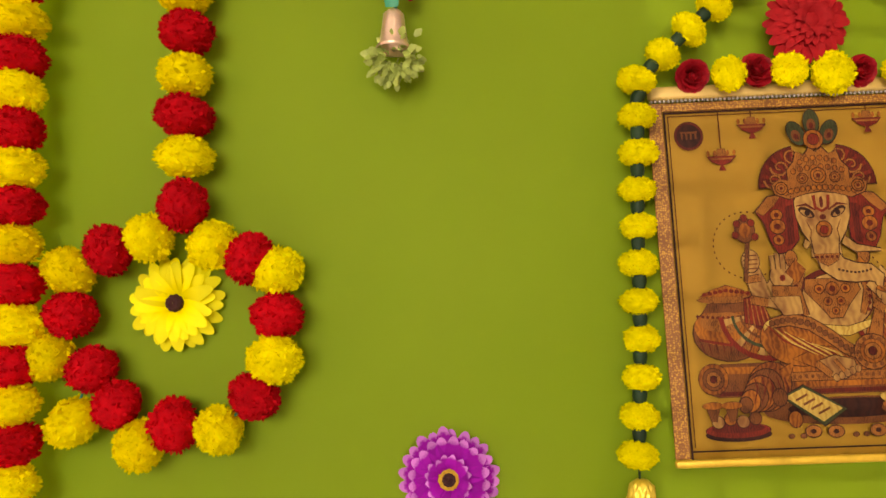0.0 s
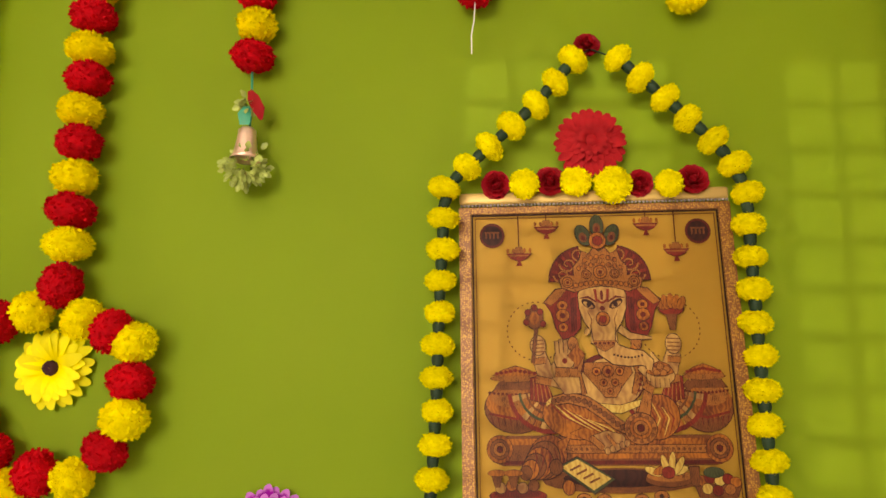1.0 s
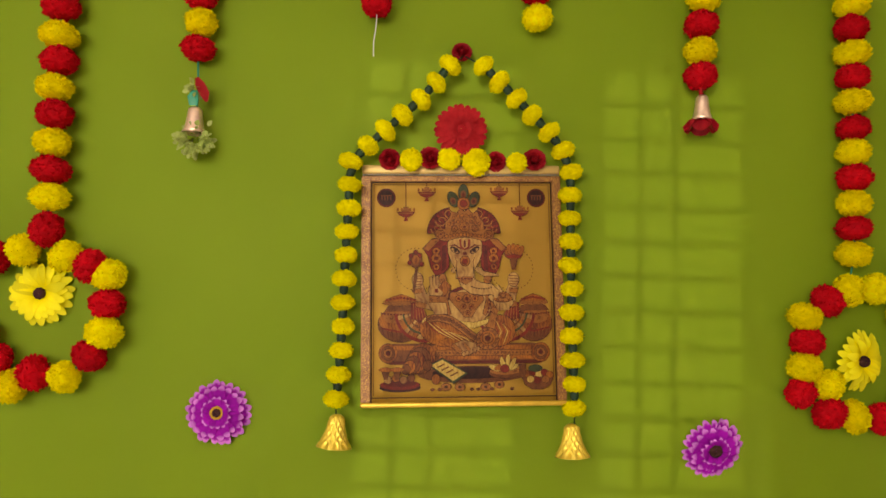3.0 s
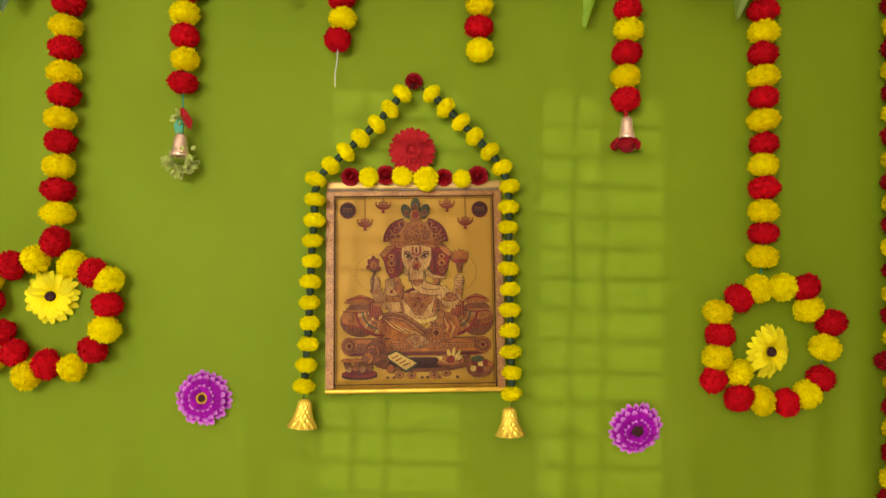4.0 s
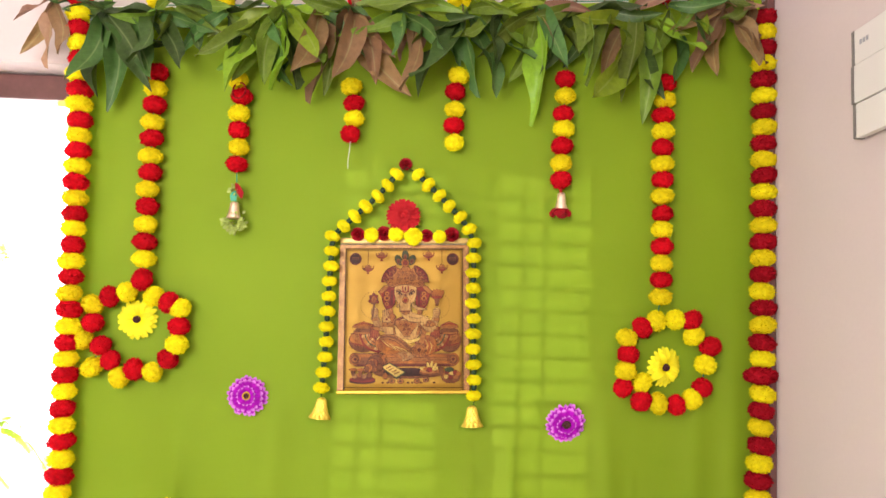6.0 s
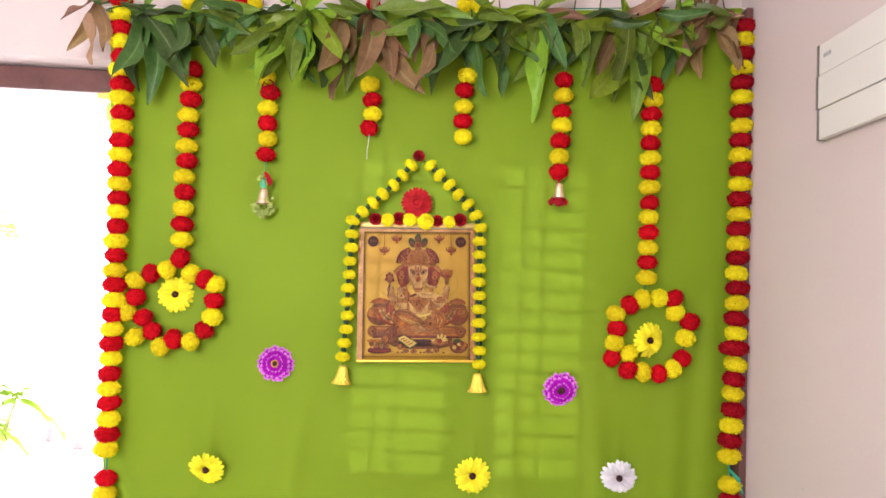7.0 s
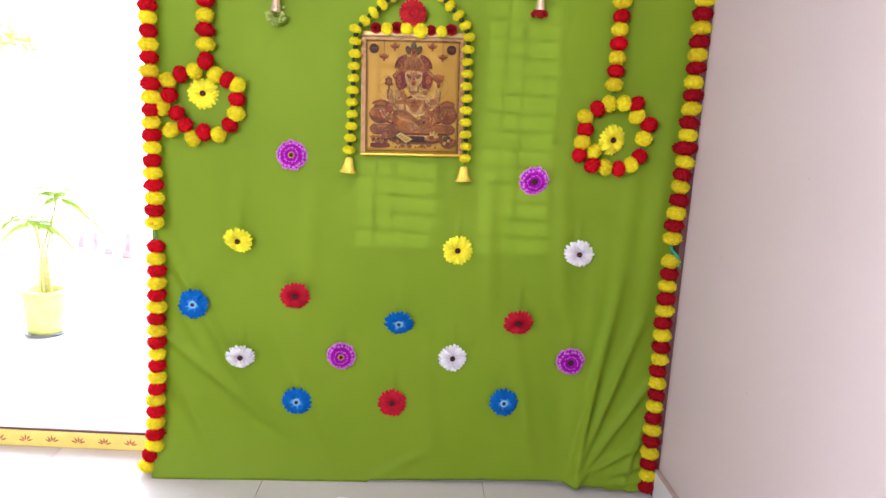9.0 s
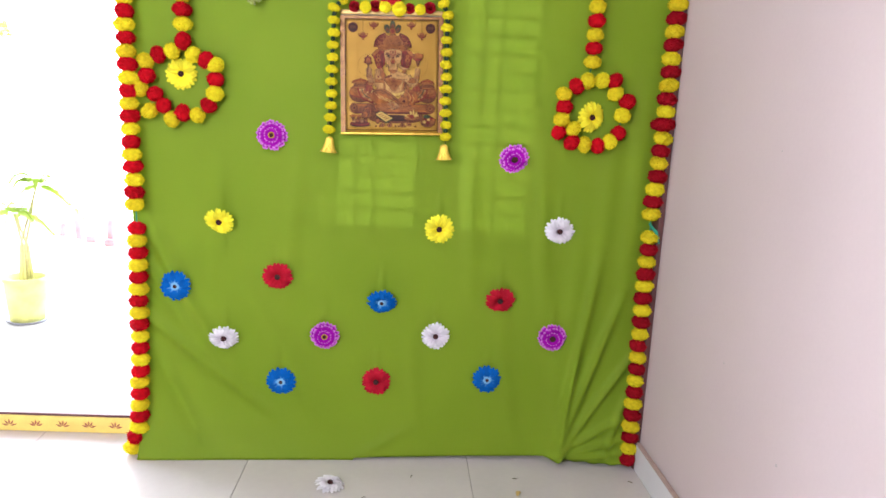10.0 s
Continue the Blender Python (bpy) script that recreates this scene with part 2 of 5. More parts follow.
M_FOIL_EDGE = surface("bright_gold_edge", (0.66, 0.42, 0.05), 0.4, metal=0.4, var=0.2, scale=60, fine=200)
M_SILVER = surface("dull_silver_bead", (0.36, 0.33, 0.30), 0.4, metal=0.4, var=0.3, scale=300)
M_PALE_FOIL = surface("pale_gold_rail", (0.54, 0.37, 0.12), 0.45, metal=0.2, var=0.08, scale=9)


def border_material():
    m, nt, p = nodes_of("printed_gold_border")
    n, l = nt.nodes, nt.links
    co, vor, ramp = n.new("ShaderNodeTexCoord"), n.new("ShaderNodeTexVoronoi"), n.new("ShaderNodeValToRGB")
    vor.inputs["Scale"].default_value, vor.inputs["Randomness"].default_value = 420, 0.6
    vor.feature = "F1"
    l.new(co.outputs["Object"], vor.inputs["Vector"])
    l.new(vor.outputs["Distance"], ramp.inputs[0])
    e = ramp.color_ramp.elements
    e[0].position, e[1].position = 0.25, 0.6
    e[0].color, e[1].color = (0.52, 0.270, 0.030, 1), (0.19, 0.066, 0.011, 1)
    l.new(ramp.outputs[0], p.inputs["Base Color"])
    p.inputs["Roughness"].default_value, p.inputs["Metallic"].default_value = 0.45, 0.12
    b = n.new("ShaderNodeBump")
    b.inputs["Strength"].default_value, b.inputs["Distance"].default_value = 0.4, 0.0008
    l.new(vor.outputs["Distance"], b.inputs["Height"])
    l.new(b.outputs[0], p.inputs["Normal"])
    return m


def ink(name, a, b, scale=140, lines=0.35):
    """Printed ink: soft shading between two tones with fine filigree lines."""
    m, nt, p = nodes_of(name)
    n, l = nt.nodes, nt.links
    co, t, ramp = n.new("ShaderNodeTexCoord"), n.new("ShaderNodeTexNoise"), n.new("ShaderNodeValToRGB")
    t.inputs["Scale"].default_value, t.inputs["Detail"].default_value = scale * 0.35, 3
    w = n.new("ShaderNodeTexWave")
    w.inputs["Scale"].default_value, w.inputs["Distortion"].default_value = scale * 0.55, 9
    w.inputs["Detail"].default_value, w.inputs["Detail Scale"].default_value = 2, 1.5
    for q in (t, w):
        l.new(co.outputs["Object"], q.inputs["Vector"])
    mad = n.new("ShaderNodeMath")
    mad.operation = "MULTIPLY_ADD"
    mad.inputs[1].default_value = lines
    l.new(w.outputs["Fac"], mad.inputs[0])
    l.new(t.outputs["Fac"], mad.inputs[2])
    l.new(mad.outputs[0], ramp.inputs[0])
    e = ramp.color_ramp.elements
    e[0].position, e[1].position, e[0].color, e[1].color = 0.36, 0.80, (*b, 1), (*a, 1)
    l.new(ramp.outputs[0], p.inputs["Base Color"])
    p.inputs["Roughness"].default_value, p.inputs["Metallic"].default_value = 0.5, 0.0
    p.inputs["Specular IOR Level"].default_value = 0.15
    return m


M_BORDER = border_material()
INKS = {
    "maroon": ink("maroon_ink", (0.090, 0.011, 0.006), (0.035, 0.005, 0.004), 220),
    "red": ink("red_ink", (0.160, 0.016, 0.008), (0.066, 0.007, 0.004), 200, 0.25),
    "gold": ink("ornate_gold_ink", (0.250, 0.090, 0.017), (0.058, 0.015, 0.006), 320, 0.45),
    "bronze": ink("bronze_ink", (0.136, 0.044, 0.012), (0.045, 0.012, 0.005), 280, 0.4),
    "orange": ink("orange_ink", (0.300, 0.098, 0.012), (0.085, 0.018, 0.006), 110, 0.2),
    "cream": ink("cream_ink", (0.420, 0.245, 0.066), (0.150, 0.060, 0.020), 70, 0.12),
    "dark": ink("dark_ink", (0.031, 0.008, 0.005), (0.017, 0.005, 0.004), 60),
    "green": ink("green_ink", (0.039, 0.045, 0.016), (0.020, 0.021, 0.009), 160),
    "paper": ink("pale_yellow_ink", (0.414, 0.279, 0.063), (0.279, 0.162, 0.029), 100),
}


# ---- mesh helpers ----
def mesh_of(name, bm, smooth=True):
    me = bpy.data.meshes.new(name)
    bm.to_mesh(me)
    bm.free()
    if smooth:
        me.polygons.foreach_set("use_smooth", [True] * len(me.polygons))
    return me


def thing(name, label, category, group="", m=None):
    o = new(name)
    o.empty_display_size = 0.02
    if m is not None:
        o.matrix_basis = m
    return tagged(o, label, category, group)


def part(name, data, material, parent=None, label="", m=None, smooth=True, kind=""):
    """Links a bmesh or mesh as one mesh object under its thing."""
    me = data if isinstance(data, bpy.types.Mesh) else mesh_of(name, data, smooth)
    if material is not None and not me.materials:
        me.materials.append(material)
    o = new(name, me)
    if parent is not None:
        o.parent = parent
    if m is not None:
        o.matrix_basis = m
    if material is not None and me.materials[0] is not material:
        o.material_slots[0].link = "OBJECT"
        o.material_slots[0].material = material
    return tagged(o, label, "", "", kind)


def box(bm, x0, x1, y0, y1, z0, z1, bevel=0.0, seg=1):
    vs = [bm.verts.new((x, y, z)) for x in (x0, x1) for y in (y0, y1) for z in (z0, z1)]
    fs = [bm.faces.new([vs[i] for i in q]) for q in ((0, 1, 3, 2), (4, 6, 7, 5), (0, 4, 5, 1), (2, 3, 7, 6), (0, 2, 6, 4), (1, 5, 7, 3))]
    if bevel:
        es = {e for f in fs for e in f.edges}
        bmesh.ops.bevel(bm, geom=list(es), offset=bevel, segments=seg, affect="EDGES", profile=0.5)
    return bm


def boxed(*a, **k):
    return box(bmesh.new(), *a, **k)


def lathe(bm, profile, seg=24, wave=None):
    """Turns a profile of (radius, height) round the z axis."""
    rings = []
    for j, (r, z) in enumerate(profile):
        ring = []
        for i in range(seg):
            a = 2 * math.pi * i / seg
            rr = r * (wave(a, j) if wave else 1)
            ring.append(bm.verts.new((rr * math.cos(a), rr * math.sin(a), z)))
        rings.append(ring)
    for a, b in zip(rings, rings[1:]):
        for i in range(seg):
            bm.faces.new((a[i], a[(i + 1) % seg], b[(i + 1) % seg], b[i]))
    return bm


def tube(bm, pts, r, seg=6):
    """A round cord through the points; r is a number or one radius a point."""
    pts = [Vector(p) for p in pts]
    rings = []
    for i, p in enumerate(pts):
        d = (pts[min(i + 1, len(pts) - 1)] - pts[max(i - 1, 0)]).normalized()
        s = d.cross(Vector((0.31, 0.9, 0.2))).normalized()
        u = s.cross(d)
        rr = r[i] if isinstance(r, (list, tuple)) else r
        rings.append([bm.verts.new(p + rr * (math.cos(2 * math.pi * k / seg) * s + math.sin(2 * math.pi * k / seg) * u)) for k in range(seg)])
    for a, b in zip(rings, rings[1:]):
        for k in range(seg):
            bm.faces.new((a[k], a[(k + 1) % seg], b[(k + 1) % seg], b[k]))
    bm.faces.new(rings[0][::-1])
    bm.faces.new(rings[-1])
    return bm


def strip(bm, centre, width, cup=0.0, up=Vector((0, 0, 1))):
    """A leaf or petal blade: a centre line of points, a half width at each, cupped along the middle."""
    rows = []
    for i, p in enumerate(centre):
        d = (centre[min(i + 1, len(centre) - 1)] - centre[max(i - 1, 0)]).normalized()
        s = d.cross(up).normalized()
        n = s.cross(d)
        w = width[i]
        rows.append([bm.verts.new(p - s * w + n * cup * w), bm.verts.new(p), bm.verts.new(p + s * w + n * cup * w)])
    for a, b in zip(rows, rows[1:]):
        for k in (0, 1):
            bm.faces.new((a[k], a[k + 1], b[k + 1], b[k]))
    return bm


def axis_to(d, roll=0.0):
    """The turn that brings the z axis onto d."""
    return Vector(d).to_track_quat("Z", "Y").to_matrix().to_4x4() @ Matrix.Rotation(roll, 4, "Z")


# ---- the room ----
RIGHT, LEFT, BACK, TOP = 0.99, -2.5, -3.3, 2.8
DOOR_L, DOOR_R, DOOR_TOP = -1.95, -0.872, 2.05
WALL_F, WALL_B = 0.035, 0.235  # front and back of the wall with the door


def setting(name, bm, material, label, category, smooth=False):
    o = part(name, bm, material, None, label, smooth=smooth, kind="structure")
    o["category"] = category
    return o


bm = bmesh.new()
box(bm, DOOR_R, RIGHT + 0.2, WALL_F, WALL_B, -0.12, TOP)
box(bm, LEFT - 0.2, DOOR_L, WALL_F, WALL_B, -0.12, TOP)
box(bm, DOOR_L, DOOR_R, WALL_F, WALL_B, DOOR_TOP, TOP)
setting("wall_north", bm, M_WALL, "pale pink painted wall with a doorway to the yard", "wall")
setting("wall_east", boxed(RIGHT, RIGHT + 0.2, BACK - 0.4, WALL_F - 0.002, -0.12, TOP), M_WALL, "pale pink painted side wall", "wall")
setting("wall_west", boxed(LEFT - 0.2, LEFT, BACK - 0.2, WALL_F - 0.002, -0.12, TOP), M_WALL, "pale pink painted side wall", "wall")
# back wall with a high window of two grilled lights
SHIFT = (3.3 * math.tan(radians(SUN_TURN)), 3.3 * math.tan(radians(SUN_ELEV)) / math.cos(radians(SUN_TURN)))
WIN = [(-0.155 - SHIFT[0], 0.105 - SHIFT[0]), (0.265 - SHIFT[0], 0.505 - SHIFT[0])]
WZ0, WZ1 = 0.87 + SHIFT[1], 1.78 + SHIFT[1]
bm = bmesh.new()
xs = [LEFT, WIN[0][0] - 0.065, WIN[0][1], WIN[1][0] - 0.065, WIN[1][1], RIGHT + 0.3]
for k in (0, 2, 4):
    box(bm, xs[k], xs[k + 1], BACK - 0.2, BACK, -0.12, TOP)
for a, b in WIN:
    box(bm, a - 0.065, b, BACK - 0.2, BACK, -0.12, WZ0)
    box(bm, a - 0.065, b, BACK - 0.2, BACK, WZ1 + 0.04, TOP)
setting("wall_south", bm, M_WALL, "pale pink painted back wall with a grilled window", "wall")
for k, (a, b) in enumerate(WIN):
    w = thing("window_%d" % (k + 1), "tall narrow window with a dark iron grille", "window")
    w["kind"] = "structure"
    for i in range(1, 16):
        z = WZ0 + i * 0.061
        if z < WZ1 - 0.02:
            part("grille_bar", boxed(a - 0.065, b, BACK - 0.016, BACK - 0.004, z - 0.006, z + 0.006), M_IRON, w, smooth=False)
    for u in (0.052, 0.115):
        part("grille_bar", boxed(a + u - 0.006, a + u + 0.006, BACK - 0.028, BACK - 0.017, WZ0, WZ1 + 0.04), M_IRON, w, smooth=False)
setting("ceiling", boxed(LEFT - 0.2, RIGHT + 0.5, BACK - 0.4, WALL_B, TOP + 0.002, TOP + 0.12), M_CEIL, "plain white painted ceiling", "ceiling")

# ---- floor ----
floor = setting("floor", boxed(LEFT, RIGHT + 0.25, BACK, WALL_B + 0.02, -0.12, -0.004), M_GROUT, "floor of large cream glazed tiles", "floor")
TILE = 0.8
tile_meshes = {}
for i in range(-3, 3):
    for j in range(-4, 1):
        x0, y0 = 0.35 + (i - 1) * TILE, -0.56 + j * TILE
        x1, y1 = min(x0 + TILE, RIGHT), min(y0 + TILE, WALL_B)
        x0, y0 = max(x0, LEFT), max(y0, BACK)
        if x1 - x0 < 0.02 or y1 - y0 < 0.02:
            continue
        size = (round((x1 - x0) / 2, 4), round((y1 - y0) / 2, 4))  # tiles along the walls are cut
        if size not in tile_meshes:
            a, b = size[0] - 0.0012, size[1] - 0.0012
            tile_meshes[size] = mesh_of("tile", boxed(-a, a, -b, b, -0.006, 0, bevel=0.001), False)
        part("tile", tile_meshes[size], M_TILE, floor, m=pose((x0 + x1) / 2, (y0 + y1) / 2, 0))

# skirting along the side wall
for k, (y0, y1) in enumerate(((-0.62, -0.052), (-1.222, -0.623), (-1.825, -1.225), (-2.43, -1.828), (BACK, -2.433))):
    s = setting("baseboard" if not k else "baseboard.%03d" % k, boxed(RIGHT - 0.016, RIGHT - 0.001, y0, y1, 0.001, 0.1, bevel=0.001), M_SKIRT,
                "grey-white tile skirting along the pink wall", "skirting")
    part("edge", boxed(RIGHT - 0.0165, RIGHT - 0.001, y0, y1, 0.1005, 0.111, bevel=0.002), M_SKIRT_TOP, s, "brown grouted top edge", smooth=False)

# added dark strip: paints the shade in the gap between cloth and side wall
setting("trim", boxed(0.969, RIGHT - 0.001, -0.050, WALL_F - 0.003, 0.001, 2.30, bevel=0.003), M_FRAME, "dark brown strip standing in for the shaded gap in the room corner", "batten")

# ---- doorway ----
door = thing("door_1", "open doorway with a dark brown wooden frame", "doorway")
door["kind"] = "structure"
part("head", boxed(DOOR_L + 0.004, DOOR_R - 0.004, 0.12, 0.2, 1.972, 2.044, bevel=0.004), M_FRAME, door, smooth=False)
part("jamb", boxed(DOOR_R - 0.035, DOOR_R - 0.003, 0.15, 0.21, 0.0, 1.971, bevel=0.003), M_FRAME, door, smooth=False)
part("jamb", boxed(DOOR_L + 0.003, DOOR_L + 0.035, 0.15, 0.21, 0.0, 1.971, bevel=0.003), M_FRAME, door, smooth=False)
sill = thing("threshold", "yellow painted threshold with a row of dark leaf motifs", "threshold")
sill["kind"] = "structure"
part("step", boxed(DOOR_L + 0.04, DOOR_R - 0.04, 0.125, 0.26, 0.0, 0.066, bevel=0.006, seg=2), M_YELLOW_PAINT, sill, smooth=False)
part("top_strip", boxed(DOOR_L + 0.04, DOOR_R - 0.04, 0.123, 0.262, 0.0665, 0.076, bevel=0.002), M_FRAME, sill, "brown wooden top strip", smooth=False)
rng = random.Random(4)
for k in range(9):
    cx = -0.99 - k * 0.098
    bm = bmesh.new()
    for q in range(5):
        a = radians(20 + q * 35 + rng.uniform(-6, 6))
        d = Vector((math.cos(a), 0, math.sin(a)))
        strip(bm, [Vector((cx, 0.1225, 0.022)) + d * s for s in (0.006, 0.016, 0.028)], (0.001, 0.0035, 0.0006), 0, Vector((0, 1, 0)))
    part("motif", bm, M_MOTIF, sill)

# ---- green backdrop cloth ----
PINS = [(-0.556, 0.869), (0.201, 0.871), (0.628, 0.885), (-0.709, 0.632), (-0.358, 0.682), (0.01, 0.605), (0.432, 0.627), (-0.543, 0.454),
        (-0.19, 0.465), (0.208, 0.48), (0.634, 0.491), (-0.343, 0.288), (0.0, 0.299), (0.405, 0.321)]


def ridge(x, z, x0, z0, x1, z1, wide, high):
    """A fold that runs from one point to another and fades at its ends."""
    dx, dz = x1 - x0, z1 - z0
    ln = math.hypot(dx, dz)
    t = ((x - x0) * dx + (z - z0) * dz) / (ln * ln)
    if t < -0.1 or t > 1.1:
        return 0.0
    off = ((x - x0) * dz - (z - z0) * dx) / ln
    fade = math.sin(math.pi * min(max((t + 0.1) / 1.2, 0), 1)) ** 0.7
    return high * fade * math.exp(-(off / wide) ** 2)


FOLDS = [(0.67, 0.035, 0.95, 0.20, 0.012, 0.022), (0.67, 0.03, 0.95, 0.11, 0.010, 0.020), (0.67, 0.025, 0.93, 0.05, 0.009, 0.018), (0.86, 0.03, 0.93, 0.26, 0.012, 0.018),
         (-0.88, 0.95, -0.50, 0.28, 0.022, 0.018), (-0.86, 0.55, -0.40, 0.18, 0.020, 0.017), (-0.86, 0.80, -0.62, 0.36, 0.022, 0.009),
         (0.68, 0.02, 0.78, 0.75, 0.020, 0.024), (0.68, 0.02, 0.87, 0.62, 0.018, 0.026), (0.68, 0.02, 0.94, 0.42, 0.015, 0.024), (0.68, 0.02, 0.73, 0.45, 0.012, 0.014),
         (0.68, 0.03, 0.72, 0.95, 0.040, 0.012), (0.68, 0.03, 0.62, 0.7, 0.035, 0.008), (0.78, 0.60, 0.80, 1.25, 0.04, 0.010),
         (0.88, 0.55, 0.90, 1.45, 0.035, 0.010), (-0.07, 0.01, 0.12, 0.11, 0.018, 0.008), (-0.30, 1.15, -0.33, 0.60, 0.035, 0.009),
         (0.30, 1.10, 0.33, 0.62, 0.03, 0.009), (-0.55, 1.15, -0.60, 0.60, 0.035, 0.009), (0.55, 1.15, 0.60, 0.55, 0.03, 0.010),
         (-0.45, 0.62, -0.20, 0.12, 0.03, 0.008), (0.10, 0.60, 0.16, 0.10, 0.03, 0.006), (0.42, 0.62, 0.52, 0.08, 0.03, 0.009), (-0.80, 0.40, -0.62, 0.06, 0.025, 0.012)]


def cloth_depth(x, z):
    d = 0.004 * noise.noise((x * 1.7, 0, z * 1.1)) + 0.002 * noise.noise((x * 5.0, 3, z * 3.0))
    for f in FOLDS:
        d += ridge(x, z, *f)
    for px, pz in PINS:
        if abs(x - px) < 0.05 and -0.03 < z - pz < 0.16:
            d += 0.004 * math.exp(-((x - px) / 0.010) ** 2) * max(0.0, 1 - abs(z - pz - 0.05) / 0.10)
    low = max(0.0, 1 - z / 0.25)
    if x > 0.68:
        d += 0.030 * low ** 1.5 * min(1, (x - 0.68) / 0.1)
    d += low * low * (0.014 + 0.068 * min(max(0.35 - x, 0), 1.15) / 1.15)
    return -d


def cloth_sheet():
    nx, nz = 250, 250
    bm = bmesh.new()
    rows = []
    for j in range(nz + 1):
        v = j / nz
        row = []
        for i in range(nx + 1):
            u = i / nx
            left, right = -0.835 - 0.04 * v - 0.068 * v ** 2.5, 0.955 + 0.02 * v
            x = left + (right - left) * u
            hem = 0.002 if x < -0.075 else 0.010 + 0.022 * (x + 0.075)
            if x > 0.68:
                hem = 0.022 - 0.05 * (x - 0.68) + 0.003 * math.sin(x * 90)
            top = 2.198 + 0.085 * u + 0.035 * u * u
            z = hem + (top - hem) * v
            row.append(bm.verts.new((x, cloth_depth(x, z), z)))
        rows.append(row)
    for a, b in zip(rows, rows[1:]):
        for i in range(nx):
            bm.faces.new((a[i], a[i + 1], b[i + 1], b[i]))
    bmesh.ops.solidify(bm, geom=bm.faces[:], thickness=0.0012)
    return bm


cloth = thing("backdrop_cloth", "lime green satin cloth stretched over the wall, creased at the hem", "cloth")
part("sheet", cloth_sheet(), M_CLOTH, cloth)
rod_pts = [(-1.0 + 0.0667 * k, 0.012, 2.202 + 0.085 * k / 30 + 0.035 * (k / 30) ** 2) for k in range(31)]
rod = thing("washing_line", "thin pale cord that carries the cloth and leaves", "line")
part("cord", tube(bmesh.new(), rod_pts, 0.0035), M_THREAD, rod)


# ---- marigold blooms ----
def bloom_mesh(seed, n=430):
    """A tissue marigold of radius 1: a soft lumpy core under many fine short petals."""
    r = random.Random(seed)
    bm = bmesh.new()
    bmesh.ops.create_icosphere(bm, subdivisions=3, radius=0.90)
    for v in bm.verts:
        v.co *= 1 + 0.10 * noise.noise(v.co * 2.2 + Vector((seed * 7.0, 0, 0))) + 0.05 * noise.noise(v.co * 6.0 + Vector((0, seed * 5.0, 0)))
    for f in bm.faces:
        f.smooth = True
    ga = math.pi * (3 - math.sqrt(5))
    for i in range(n):
        y = 1 - 2 * (i + 0.5) / n
        s = math.sqrt(1 - y * y)
        d = Vector((s * math.cos(ga * i), s * math.sin(ga * i), y))
        lump = 1 + 0.10 * noise.noise(d * 0.84 * 2.2 + Vector((seed * 7.0, 0, 0)))
        d = (d + Vector((r.uniform(-0.2, 0.2), r.uniform(-0.2, 0.2), r.uniform(-0.2, 0.2)))).normalized()
        side = d.cross(Vector((r.uniform(-1, 1), r.uniform(-1, 1), r.uniform(-1, 1)))).normalized()
        nrm = side.cross(d)
        rr = r.uniform(0.95, 1.05) * lump
        w = r.uniform(0.05, 0.09)
        bend = nrm * r.uniform(-0.16, 0.16)
        a, b = bm.verts.new(d * 0.80 - side * w * 0.6), bm.verts.new(d * 0.80 + side * w * 0.6)
        c, e = bm.verts.new(d * rr * 0.90 + side * w + bend * 0.5), bm.verts.new(d * rr * 0.90 - side * w + bend * 0.5)
        f1, f2, f3 = bm.verts.new(d * rr - side * w * 0.6 + bend), bm.verts.new(d * rr * 0.95 + bend), bm.verts.new(d * rr + side * w * 0.6 + bend)
        bm.faces.new((a, b, c, e)).smooth = True
        bm.faces.new((e, c, f3, f2, f1)).smooth = True
    return mesh_of("bloom", bm, False)


BLOOMS = [bloom_mesh(k) for k in range(5)]
for me in BLOOMS:
    me.materials.append(M_YEL)
brng = random.Random(11)


def bloom(parent, p, direction, wide, high, mat):
    """One bloom on a string: wide across the string, high along it."""
    me = brng.choice(BLOOMS)
    tilt = Vector(direction).normalized() + Vector([brng.uniform(-0.13, 0.13) for _ in range(3)])
    k = brng.uniform(0.95, 1.06)
    m = Matrix.Translation(p) @ axis_to(tilt, brng.uniform(0, 6.28)) @ Matrix.Diagonal((wide / 2 * k, wide / 2 * k, high / 2 * brng.uniform(0.97, 1.08), 1))
    o = part("bloom", me, None, parent, m=m)
    o.material_slots[0].link = "OBJECT"
    o.material_slots[0].material = mat
    return o


def along(points, n):
    """n points at even steps along a line of points."""
    pts = [Vector(p) for p in points]
    ls = [0.0]
    for a, b in zip(pts, pts[1:]):
        ls.append(ls[-1] + (b - a).length)
    out = []
    for k in range(n):
        s = ls[-1] * k / (n - 1)
        i = max(j for j in range(len(pts) - 1) if ls[j] <= s + 1e-9)
        out.append(pts[i].lerp(pts[i + 1], (s - ls[i]) / (ls[i + 1] - ls[i])))
    return out


def garland(name, label, pts, n, first, wide=0.064, high=0.050, y=-0.034, skip=(), group="", red_mat=M_RED):
    """A hanging string of alternate red and yellow blooms along the (x, z) points."""
    line = [Vector((x, y, z)) for x, z in pts]
    g = thing(name, label, "garland", group)
    part("cord", tube(bmesh.new(), line, 0.0018), M_CORD, g, "green plastic cord")
    pos = along(line, n)
    for k, p in enumerate(pos):
        d = pos[min(k + 1, n - 1)] - pos[max(k - 1, 0)]
        if k not in skip:
            red = (k % 2 == 0) == (first == "red")
            jit = Vector((brng.uniform(-0.002, 0.002), brng.uniform(-0.002, 0.002), brng.uniform(-0.002, 0.002)))
            bloom(g, p + jit, d, wide, high, red_mat if red else M_YEL)
    return g


